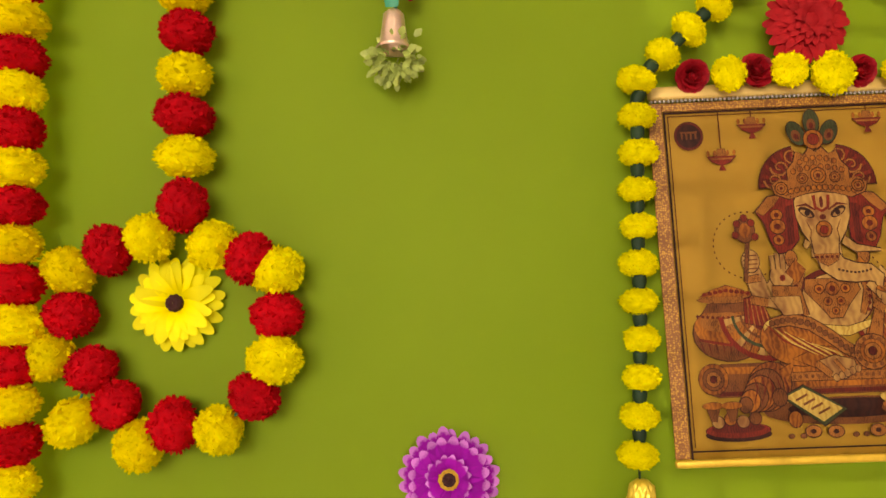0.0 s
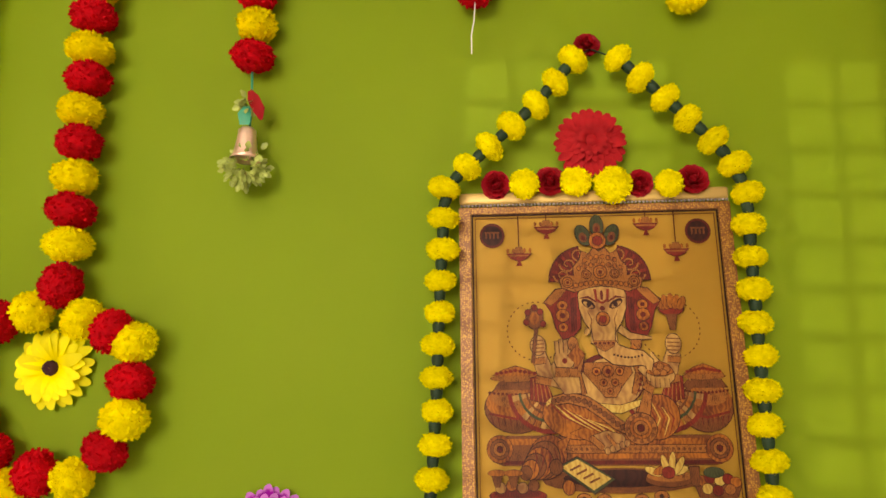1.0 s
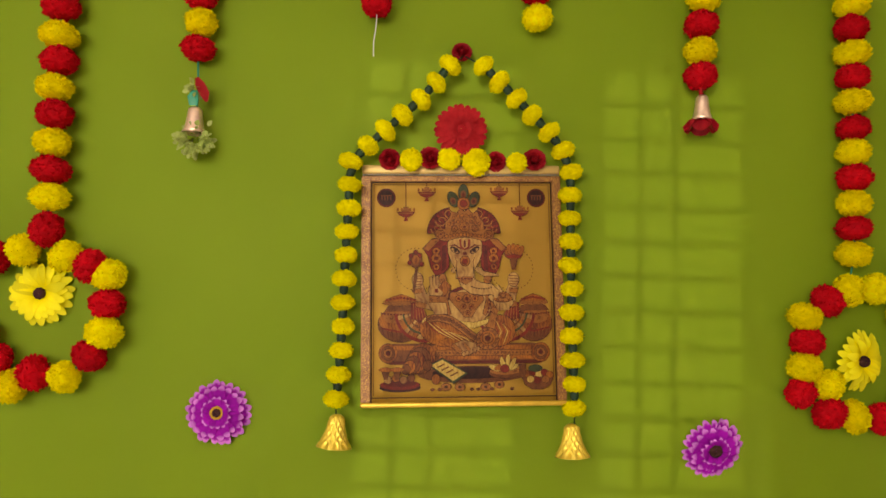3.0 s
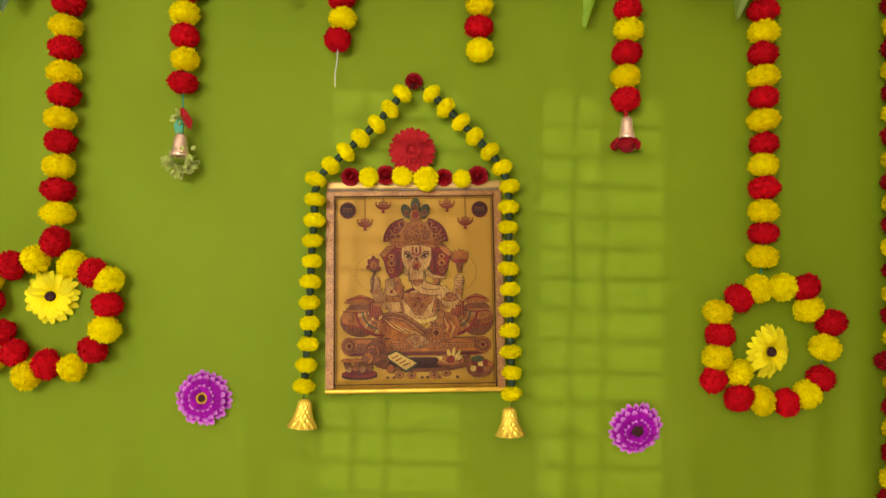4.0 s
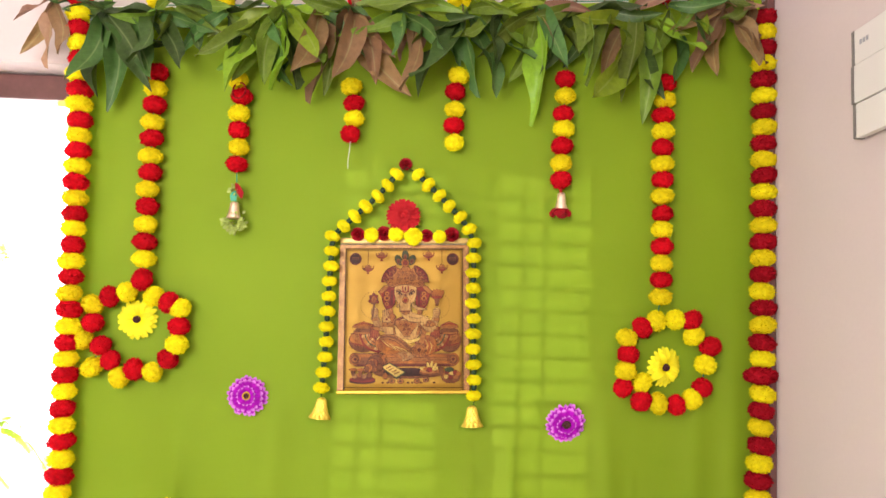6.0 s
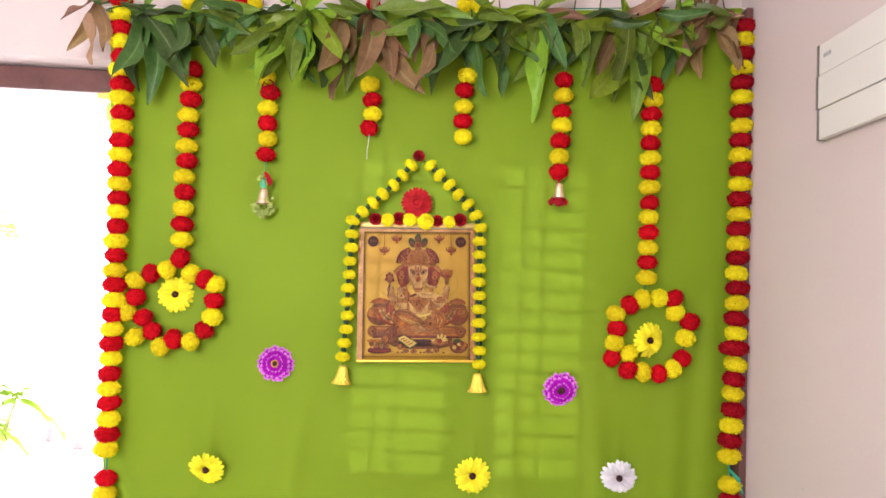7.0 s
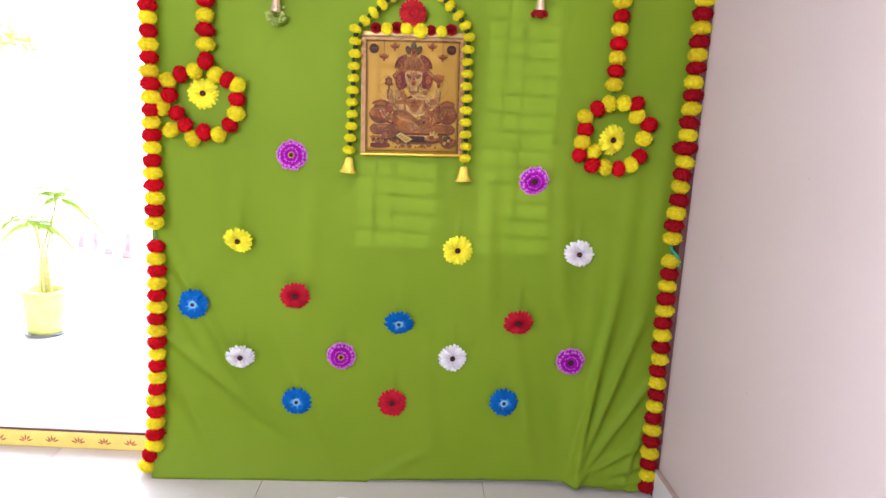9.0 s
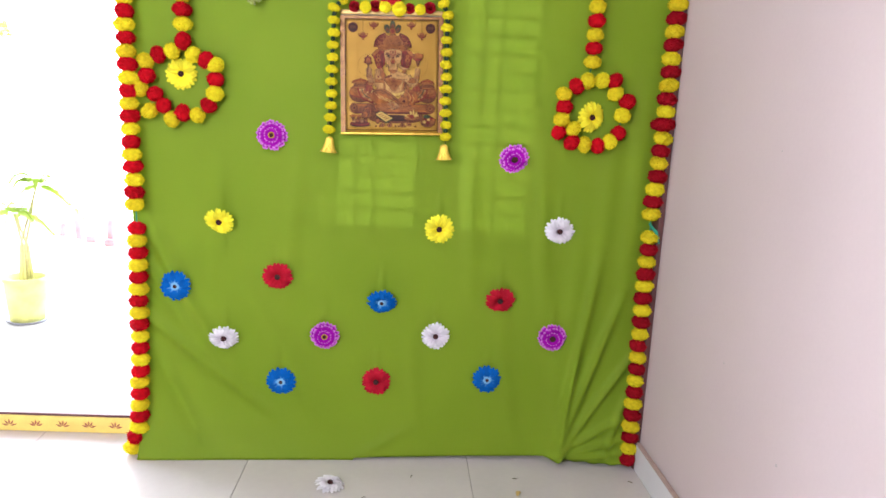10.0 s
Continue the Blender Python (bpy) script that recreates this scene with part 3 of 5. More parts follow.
def lower_length(g, pts, n, first, y=-0.034, red_mat=M_RED):
    """The second length of a garland, tied on below a bare piece of cord."""
    line = [Vector((x, y, z)) for x, z in pts]
    part("cord", tube(bmesh.new(), line, 0.0022), M_TEAL, g, "bright green knotted cord")
    pos = along(line[1:], n)
    for k, p in enumerate(pos):
        d = pos[min(k + 1, n - 1)] - pos[max(k - 1, 0)]
        bloom(g, p + Vector((brng.uniform(-0.002, 0.002), 0, 0)), d, 0.067, 0.049, red_mat if (k % 2 == 0) == (first == "red") else M_YEL)


SIDE = "long side garlands"
left_g = garland("side_garland", "long red and yellow marigold garland beside the doorway",
                 [(-0.893, 2.205), (-0.865, 1.889), (-0.857, 1.604), (-0.844, 1.25), (-0.835, 0.915)], 32, "red", 0.067, 0.050, y=-0.046, group=SIDE)
lower_length(left_g, [(-0.835, 0.915), (-0.834, 0.830), (-0.830, 0.447), (-0.840, 0.10), (-0.866, 0.026)], 20, "red")
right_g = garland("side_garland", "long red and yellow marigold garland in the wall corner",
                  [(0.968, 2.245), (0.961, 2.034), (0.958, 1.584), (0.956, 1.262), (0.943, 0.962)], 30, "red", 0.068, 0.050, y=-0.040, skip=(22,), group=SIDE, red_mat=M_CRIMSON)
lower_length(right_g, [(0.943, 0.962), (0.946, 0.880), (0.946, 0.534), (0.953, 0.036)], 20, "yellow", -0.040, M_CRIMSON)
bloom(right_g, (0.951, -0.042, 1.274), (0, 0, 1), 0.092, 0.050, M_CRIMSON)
part("ribbon", strip(bmesh.new(), [Vector((0.935, -0.05, 0.93)), Vector((0.962, -0.055, 0.90)), Vector((0.975, -0.06, 0.86))], (0.003, 0.006, 0.002), 0.3, Vector((0, -1, 0))),
     M_TEAL, right_g, "torn green ribbon end")


def ring_string(label, top, knot, n, first, ring, reds, flat=0.058):
    """A string of blooms that ends in a ring of blooms."""
    g = garland("ring_garland", label, [top, knot], n, first, 0.062, 0.047, group="ring garlands")
    pts = [Vector((x, -0.034, z)) for x, z in ring]
    part("ring_cord", tube(bmesh.new(), [Vector((knot[0], -0.034, knot[1]))] + pts + [pts[0]], 0.0018), M_CORD, g, "green plastic cord")
    for k, p in enumerate(pts):
        d = pts[(k + 1) % len(pts)] - pts[k - 1]
        bloom(g, p + Vector((0, brng.uniform(-0.006, 0.002), 0)), d, flat, flat * 0.88, M_RED if reds[k] == "r" else M_YEL)
    return g


ring_string("red and yellow marigold string ending in a ring round a flower", (-0.679, 2.016), (-0.673, 1.512), 12, "red",
            [(-0.670, 1.458), (-0.708, 1.424), (-0.753, 1.411), (-0.794, 1.388), (-0.790, 1.342), (-0.813, 1.296), (-0.766, 1.284), (-0.783, 1.228), (-0.737, 1.247),
             (-0.710, 1.204), (-0.674, 1.226), (-0.626, 1.221), (-0.589, 1.256), (-0.568, 1.295), (-0.567, 1.341), (-0.568, 1.388), (-0.596, 1.401), (-0.639, 1.416)],
            "ryryryryryryryryry")
ring_string("red and yellow marigold string with a ring round a tilted flower", (0.692, 2.047), (0.690, 1.470), 14, "red",
            [(0.677, 1.405), (0.728, 1.410), (0.771, 1.411), (0.777, 1.369), (0.820, 1.344), (0.806, 1.296), (0.799, 1.237), (0.770, 1.206), (0.730, 1.189),
             (0.684, 1.192), (0.639, 1.196), (0.642, 1.243), (0.592, 1.229), (0.598, 1.272), (0.605, 1.315), (0.601, 1.357), (0.641, 1.386)],
            "yyryryryryryryryr")

SHORT = "short hanging strings"
s2 = garland("hanging_string", "short marigold string ending in a bell with green sprigs", [(-0.462, 2.004), (-0.446, 1.957), (-0.450, 1.911), (-0.449, 1.867), (-0.443, 1.821), (-0.446, 1.774)],
             6, "yellow", 0.058, 0.046, group=SHORT)
s3 = garland("hanging_string", "short marigold string with a loose white thread", [(-0.155, 1.999), (-0.146, 1.958), (-0.144, 1.914), (-0.149, 1.867)], 4, "yellow", 0.057, 0.046, group=SHORT)
s4 = garland("hanging_string", "short red and yellow marigold string", [(0.133, 2.043), (0.124, 1.997), (0.126, 1.858)], 5, "yellow", 0.058, 0.047, group=SHORT)
s5 = garland("hanging_string", "short marigold string ending in a bell with red petals", [(0.422, 2.045), (0.421, 1.956), (0.420, 1.865), (0.416, 1.769)], 7, "red", 0.060, 0.047, group=SHORT)
part("red_loop", tube(bmesh.new(), [(-0.448 + 0.017 * math.sin(q * 0.5), -0.058 + 0.008 * math.cos(q * 0.5), 1.968 + 0.024 * math.cos(q * 0.5)) for q in range(12)], 0.0022), M_REDF, s2, "red thread loop")
part("loose_thread", tube(bmesh.new(), [(-0.149, -0.04, 1.85), (-0.150, -0.042, 1.82), (-0.153, -0.04, 1.80), (-0.152, -0.038, 1.775)], 0.0009), M_THREAD, s3, "white cotton thread")


def sprig(bm, r, c, n, reach, size, down=0.5):
    """Many small round leaflets round a point."""
    for _ in range(n):
        d = Vector((r.gauss(0, 1), r.gauss(0, 0.7), r.gauss(-down, 0.6))).normalized()
        p = Vector(c) + d * reach * r.uniform(0.35, 1.0)
        s = size * r.uniform(0.6, 1.2)
        strip(bm, [p, p + d * s * 0.5, p + d * s], (s * 0.15, s * 0.42, s * 0.12), 0.35, Vector((r.uniform(-1, 1), -1, r.uniform(-1, 1))))
    return bm


def small_bell(parent, x, z, r_, h, mat):
    prof = [(0.0005, h), (r_ * 0.35, h * 0.99), (r_ * 0.55, h * 0.9), (r_ * 0.62, h * 0.6), (r_ * 0.7, h * 0.35), (r_ * 0.82, h * 0.14), (r_, 0.0), (r_ * 0.92, 0.001), (r_ * 0.6, h * 0.3)]
    part("bell", lathe(bmesh.new(), prof, 18), mat, parent, "pale rose-gold foil bell", m=pose(x, -0.036, z))


rng = random.Random(21)
part("bell_cord", tube(bmesh.new(), [(-0.446, -0.034, 1.752), (-0.442, -0.036, 1.70), (-0.443, -0.036, 1.668)], 0.0018), M_TEAL, s2)
part("red_petal", strip(bmesh.new(), [Vector((-0.444, -0.042, 1.722)), Vector((-0.436, -0.046, 1.708)), Vector((-0.428, -0.044, 1.694)), Vector((-0.426, -0.04, 1.682))], (0.003, 0.008, 0.008, 0.002), 0.4, Vector((0, -1, 0))), M_REDF, s2, "red fabric petal")
part("sprig", sprig(bmesh.new(), rng, (-0.445, -0.04, 1.705), 34, 0.013, 0.010, 0.2), M_SPRIG, s2, "light green plastic sprig")
part("ribbon", strip(bmesh.new(), [Vector((-0.446, -0.042, 1.70)), Vector((-0.447, -0.045, 1.688)), Vector((-0.446, -0.043, 1.674))], (0.004, 0.009, 0.007), 0.3, Vector((0, -1, 0))), M_TEAL, s2)
small_bell(s2, -0.445, 1.628, 0.021, 0.045, M_ROSEGOLD)
part("sprig", sprig(bmesh.new(), rng, (-0.443, -0.038, 1.622), 190, 0.030, 0.0095, 0.45), M_SPRIG, s2, "light green plastic sprig")
part("bell_cord", tube(bmesh.new(), [(0.416, -0.034, 1.755), (0.418, -0.036, 1.735)], 0.004), M_REDF, s5)
small_bell(s5, 0.419, 1.69, 0.019, 0.045, M_ROSEGOLD)
for k in range(6):
    a = k * math.pi / 3 + 0.2
    bm = bmesh.new()
    d = Vector((math.cos(a), math.sin(a) * 0.8, -1.15)).normalized()
    c = Vector((0.417, -0.036, 1.697))
    strip(bm, [c, c + d * 0.014, c + d * 0.028, c + d * 0.036], (0.005, 0.016, 0.018, 0.009), 0.45, Vector((0, 0, 1)))
    part("petal", bm, M_ROSE, s5, "dark red fabric petal")


# ---- flowers pinned to the cloth ----
def petal_mesh(name, length, width, cup, droop, notch=0.5, segs=6, start=0.006):
    bm = bmesh.new()
    pts, ws = [], []
    for k in range(segs + 1):
        t = k / segs
        pts.append(Vector((start + length * t, 0, 0.004 + cup * math.sin(math.pi * t * 0.8) - droop * t * t)))
        ws.append(width * (0.35 + 0.65 * math.sin(math.pi * (t * 0.76 + 0.14)) ** 0.8) * (notch if k == segs else 1))
    pts.append(pts[-1] + Vector((length * 0.07, 0, -0.001)))  # rounded tip
    ws.append(ws[-1] * 0.35)
    strip(bm, pts, ws, 0.25)
    return mesh_of(name, bm)


def eye_mesh(r_, h):
    bm = bmesh.new()
    lathe(bm, [(r_, 0.0), (r_ * 1.02, h * 0.5), (r_ * 0.8, h), (r_ * 0.45, h * 0.9), (r_ * 0.25, h * 0.7), (0.0003, h * 0.75)], 20,
          lambda a, j: 1 + 0.06 * math.sin(a * 9 + j))
    return mesh_of("eye", bm)


EYE, EYE_RING, EYE_BIG = eye_mesh(0.0095, 0.010), eye_mesh(0.0125, 0.008), eye_mesh(0.0165, 0.007)
P_LONG, P_MID, P_SHORT = petal_mesh("petal", 0.044, 0.0090, 0.005, 0.004, 0.85), petal_mesh("petal", 0.036, 0.0086, 0.008, 0.0, 0.8), petal_mesh("petal", 0.019, 0.0058, 0.008, -0.004, 0.6)
P_WIDE, P_WIDE_IN = petal_mesh("petal", 0.045, 0.0102, 0.006, 0.005, 0.78), petal_mesh("petal", 0.035, 0.0094, 0.009, 0.0, 0.75)
FLOWERS = {
    "yellow": dict(rings=((P_LONG, 22, 0.0), (P_MID, 18, 0.003)), eye=M_DARKEYE, label="yellow fabric gerbera flower with a dark eye"),
    "white": dict(rings=((P_LONG, 22, 0.0), (P_MID, 18, 0.003)), eye=M_DARKEYE, label="white fabric gerbera flower with a dark eye"),
    "red": dict(rings=((P_WIDE, 22, 0.0), (P_WIDE_IN, 18, 0.003)), eye=M_DARKEYE, label="deep red fabric gerbera flower with a dark eye"),
    "purple": dict(rings=((P_LONG, 24, 0.0), (P_MID, 20, 0.003), (P_SHORT, 16, 0.007)), eye=M_DARKEYE, label="purple fabric gerbera with pale tips and mustard eye"),
    "blue": dict(rings=((P_WIDE, 20, 0.0), (P_WIDE_IN, 18, 0.003)), eye=M_DARKEYE, label="blue fabric gerbera flower with a pale blue middle"),
}
frng = random.Random(5)


def gerbera(kind, m, label="", size=1.0, ringed=True):
    """A fabric gerbera facing its own +z."""
    spec = FLOWERS[kind]
    f = thing("gerbera_flower", label or spec["label"], "flower", "gerberas pinned on the cloth", m)
    for me, n, h in spec["rings"]:
        off = frng.uniform(0, 1)
        for k in range(n):
            a = 2 * math.pi * (k + off + frng.uniform(-0.18, 0.18)) / n
            s = size * frng.uniform(0.95, 1.04)
            part("petal", me, PETALS[kind], f, m=Matrix.Rotation(a, 4, "Z") @ Matrix.Translation((0, 0, h)) @ Matrix.Rotation(frng.uniform(-0.12, 0.12), 4, "X")
                 @ Matrix.Rotation(frng.uniform(-0.12, 0.06), 4, "Y") @ Matrix.Diagonal((s, s, s, 1)))
    if kind == "purple" and ringed:
        part("eye_ring", EYE_RING, M_GOLDEYE, f, "mustard yellow ring", m=pose(0, 0, 0.012))
    if kind == "blue":
        part("eye_ring", EYE_BIG, M_PALEBLUE, f, "pale blue ring", m=pose(0, 0, 0.009) @ Matrix.Diagonal((0.86, 0.86, 1, 1)))
    k = {"blue": 0.74, "purple": 0.82 if ringed else 1.25}.get(kind, 1.0)
    part("eye", EYE, spec["eye"], f, "dark brown eye", m=pose(0, 0, 0.0125 if kind == "purple" else 0.009) @ Matrix.Diagonal((k, k, 1, 1)))
    part("backing", lathe(bmesh.new(), [(0.0003, 0.0), (0.012, 0.0), (0.013, 0.004), (0.0003, 0.005)], 12), M_SPRIG, f, "green plastic calyx")
    return f


def on_cloth(x, z, tilt=0.0, turn=0.0):
    """The pose of a flower pinned on the cloth: tilt leans its face up, turn to the side."""
    return Matrix.Translation((x, cloth_depth(x, z) - 0.003 - 0.045 * math.sin(radians(max(abs(tilt) - 6, 0) + 0.6 * abs(turn))), z)) @ pose(0, 0, 0, 90 + tilt, 0, 0) @ pose(0, 0, 0, 0, turn, frng.uniform(0, 360))


for kind, x, z, tilt, turn in (("purple", -0.385, 1.167, -4, 0), ("purple", 0.447, 1.132, 12, 6), ("yellow", -0.556, 0.869, 18, -12), ("yellow", 0.201, 0.871, 4, 0),
                               ("white", 0.628, 0.885, 14, 0), ("blue", -0.709, 0.632, 4, 0), ("red", -0.358, 0.682, 20, -6), ("blue", 0.010, 0.605, 26, 0),
                               ("red", 0.432, 0.627, 22, 0), ("white", -0.543, 0.454, 30, -8), ("purple", -0.190, 0.465, 4, 0), ("white", 0.208, 0.480, 8, 0),
                               ("purple", 0.634, 0.491, 6, 4), ("blue", -0.343, 0.288, 6, 0), ("red", 0.0, 0.299, 4, 0), ("blue", 0.405, 0.321, 4, 0)):
    dark = kind == "purple" and x > 0.4
    gerbera(kind, on_cloth(x, z, tilt, turn), "purple fabric gerbera with pale tips and dark eye" if dark else "", 1.0, not dark)
gerbera("yellow", on_cloth(-0.686, 1.354), "yellow fabric gerbera pinned inside the marigold ring", 1.0)
gerbera("yellow", Matrix.Translation((0.700, -0.022, 1.286)) @ pose(0, 0, 0, 90, 0, 0) @ pose(0, 0, 0, 0, 0, -20) @ pose(0, 0, 0, 0, 22, 0), "yellow fabric gerbera tilted inside the marigold ring", 1.0)
gerbera("white", pose(-0.137, -0.235, 0.006, 8, 3, 40), "white fabric gerbera fallen on the tiled floor", 0.98)


# ---- poster ----
class Print:
    """Flat printed shapes on the sheet, in the picture's own width (u, to the right) and height (v, down)."""

    def __init__(self):
        self.bm, self.inks, self.layer = bmesh.new(), [], 0

    def shape(self, pts, colour, edge=0.0):
        if edge:
            cu, cv = sum(p[0] for p in pts) / len(pts), sum(p[1] for p in pts) / len(pts)
            grown = []
            for u, v in pts:
                d = math.hypot(u - cu, v - cv) or 1
                grown.append((u + (u - cu) / d * edge, v + (v - cv) / d * edge))
            self.shape(grown, "dark")
        if colour not in self.inks:
            self.inks.append(colour)
        self.layer += 1
        y = -0.0006 - self.layer * 0.000005
        f = self.bm.faces.new([self.bm.verts.new(((u - 0.5) * 0.305, y, (0.5 - v) * 0.36)) for u, v in pts])
        f.material_index = self.inks.index(colour)

    def oval(self, u, v, ru, rv, colour, edge=0.0, turn=0.0, a0=0, a1=360, n=22):
        pts = []
        for k in range(n + (a1 - a0 < 360)):
            a = radians(a0 + (a1 - a0) * k / n)
            x, y = ru * math.cos(a), rv * math.sin(a)
            c, s_ = math.cos(radians(turn)), math.sin(radians(turn))
            pts.append((u + x * c - y * s_, v + (x * s_ + y * c)))
        self.shape(pts, colour, edge)

    def band(self, pts, widths, colour, edge=0.0):
        """A tapering stroke through the points."""
        lo, hi = [], []
        for i, (u, v) in enumerate(pts):
            a, b = pts[max(i - 1, 0)], pts[min(i + 1, len(pts) - 1)]
            d = math.hypot(b[0] - a[0], b[1] - a[1]) or 1
            nu, nv = -(b[1] - a[1]) / d, (b[0] - a[0]) / d
            w = widths[i] if isinstance(widths, (list, tuple)) else widths
            lo.append((u + nu * (w + edge), v + nv * (w + edge)))
            hi.append((u - nu * (w + edge), v - nv * (w + edge)))
        if edge:
            for k in range(len(pts) - 1):
                self.shape([lo[k], lo[k + 1], hi[k + 1], hi[k]], "dark")
            return self.band(pts, widths, colour)
        self.layer += 1
        for k in range(len(pts) - 1):
            self.layer -= 1
            self.shape([lo[k], lo[k + 1], hi[k + 1], hi[k]], colour)
        return None

    def done(self, name, parent, label):
        bmesh.ops.recalc_face_normals(self.bm, faces=self.bm.faces[:])
        me = mesh_of(name, self.bm, False)
        for c in self.inks:
            me.materials.append(INKS[c])
        return part(name, me, None, parent, label)


poster = thing("devotional_poster", "gold foil hanging poster with a printed seated elephant-headed figure", "poster",
               m=pose(0.014, -0.020, 1.3885, -3.0, 0, 0) @ pose(0, 0, 0, 0, -2.3, 0))


def curved_sheet(x0, x1, z0, z1, y, bow, t=0.001, nx=12, nz=16):
    bm = bmesh.new()
    g = [[bm.verts.new((x0 + (x1 - x0) * i / nx, y - bow * math.sin(math.pi * i / nx), z0 + (z1 - z0) * j / nz)) for i in range(nx + 1)] for j in range(nz + 1)]
    for a, b in zip(g, g[1:]):
        for i in range(nx):
            bm.faces.new((a[i], a[i + 1], b[i + 1], b[i]))
    bmesh.ops.solidify(bm, geom=bm.faces[:], thickness=t)
    return bm


part("sheet", curved_sheet(-0.171, 0.171, -0.193, 0.193, 0.0016, 0.0), M_FOIL, poster)
for x0, x1 in ((-0.172, -0.1565), (0.1565, 0.172)):
    part("side_border", boxed(x0, x1, -0.0006, 0.0010, -0.190, 0.192, bevel=0.0004), M_BORDER, poster, "ornate gold and brown printed border", smooth=False)
part("top_border", boxed(-0.1564, 0.1564, -0.0006, 0.0010, 0.1825, 0.192, bevel=0.0004), M_BORDER, poster, "ornate gold and brown printed border", smooth=False)
part("bottom_rail", boxed(-0.173, 0.173, -0.0035, 0.004, -0.199, -0.1905, bevel=0.003, seg=3), M_FOIL_EDGE, poster, "bright gold bottom rail")
part("top_rail", boxed(-0.171, 0.171, -0.005, 0.005, 0.195, 0.211, bevel=0.004, seg=3), M_PALE_FOIL, poster, "pale gold top rail")
bm = bmesh.new()
for k in range(72):
    bmesh.ops.create_icosphere(bm, subdivisions=1, radius=0.0021, matrix=Matrix.Translation((-0.168 + k * 0.336 / 71, -0.003, 0.1935)))
o = part("bead_trim", bm, M_SILVER, poster, "row of tiny silver beads")
for x0, x1, z0, z1 in ((-0.1555, -0.1537, -0.1905, 0.1815), (0.1537, 0.1555, -0.1905, 0.1815), (-0.1536, 0.1536, 0.1797, 0.1815), (-0.1536, 0.1536, -0.1835, -0.182)):
    part("frame_line", boxed(x0, x1, -0.0011, 0.0006, z0, z1), INKS["dark"], poster, "dark printed line", smooth=False)
for x0, x1, z0, z1 in ((-0.151, -0.1503, -0.179, 0.177), (0.1503, 0.151, -0.179, 0.177), (-0.1502, 0.1502, 0.1763, 0.177)):
    part("frame_line", boxed(x0, x1, -0.0009, 0.0006, z0, z1), INKS["bronze"], poster, "thin printed line", smooth=False)

pr = Print()
# round seals, their writing as bars
for u in (0.075, 0.922):
    pr.oval(u, 0.073, 0.053, 0.046, "bronze")
    pr.oval(u, 0.073, 0.050, 0.043, "maroon")
    pr.oval(u, 0.073, 0.043, 0.037, "dark")
    pr.band([(u - 0.03, 0.062), (u + 0.03, 0.062)], 0.003, "bronze")
    for k in range(4):
        pr.band([(u - 0.024 + 0.016 * k, 0.064), (u - 0.024 + 0.016 * k, 0.084)], 0.0035, "bronze")
# hanging lamps
for u, v in ((0.185, 0.140), (0.302, 0.044), (0.712, 0.040), (0.828, 0.135)):
    pr.band([(u, 0.0), (u, v)], 0.0022, "maroon")
    pr.shape([(u - 0.012, v - 0.022), (u + 0.012, v - 0.022), (u + 0.020, v), (u - 0.020, v)], "gold", 0.002)
    pr.shape([(u - 0.052, v), (u + 0.052, v), (u + 0.034, v + 0.018), (u + 0.010, v + 0.026), (u - 0.010, v + 0.026), (u - 0.034, v + 0.018)], "red", 0.002)
    for k in (-2, -1, 1, 2):
        pr.oval(u + k * 0.023, v - 0.010, 0.006, 0.009, "orange", n=8)
    pr.band([(u - 0.04, v + 0.008), (u + 0.04, v + 0.008)], 0.0028, "gold")
    pr.band([(u, v + 0.026), (u, v + 0.045)], (0.004, 0.013), "red")
# faint rings beside the figure
for u in (0.245, 0.775):
    for k in range(34):
        a = radians(360 * k / 34)
        pr.oval(u + 0.118 * math.cos(a), 0.415 + 0.100 * math.sin(a), 0.0045, 0.0026, "bronze", turn=360 * k / 34 + 90, n=6)
# two round pots with lids, and the pleated sashes in front of them
for c, s, ru in ((0.155, 1, 0.125), (0.890, -1, 0.102)):
    pr.oval(c, 0.672, ru, 0.082, "bronze", 0.003)
    pr.oval(c - 0.012 * s, 0.655, ru * 0.86, 0.056, "orange")
    pr.oval(c - 0.02 * s, 0.64, ru * 0.62, 0.030, "gold")
    pr.shape([(c - 0.065, 0.585), (c + 0.065, 0.585), (c + 0.088, 0.612), (c - 0.088, 0.612)], "bronze", 0.002)
    for k in range(13):
        pr.oval(c - ru * 0.84 + ru * 0.14 * k, 0.622 + 0.006 * math.cos((k - 6) * 0.28), 0.006, 0.005, "maroon", n=6)
    for k in range(9):
        pr.band([(c - ru * 0.8 + ru * 0.2 * k, 0.702), (c - ru * 0.7 + ru * 0.175 * k, 0.735)], (0.003, 0.001), "maroon")
    pr.band([(c - ru * 0.86, 0.69), (c, 0.708), (c + ru * 0.86, 0.69)], 0.004, "red")
    pr.oval(c, 0.574, ru * 0.80, 0.012, "gold", 0.003)
    pr.shape([(c - ru * 0.76, 0.566), (c - ru * 0.4, 0.545), (c, 0.534), (c + ru * 0.4, 0.545), (c + ru * 0.76, 0.566)], "orange", 0.003)
    for k in range(-4, 5):
        pr.oval(c + k * ru * 0.15, 0.558 - 0.010 * (4 - abs(k)) / 4, 0.009, 0.006, "red", n=7)
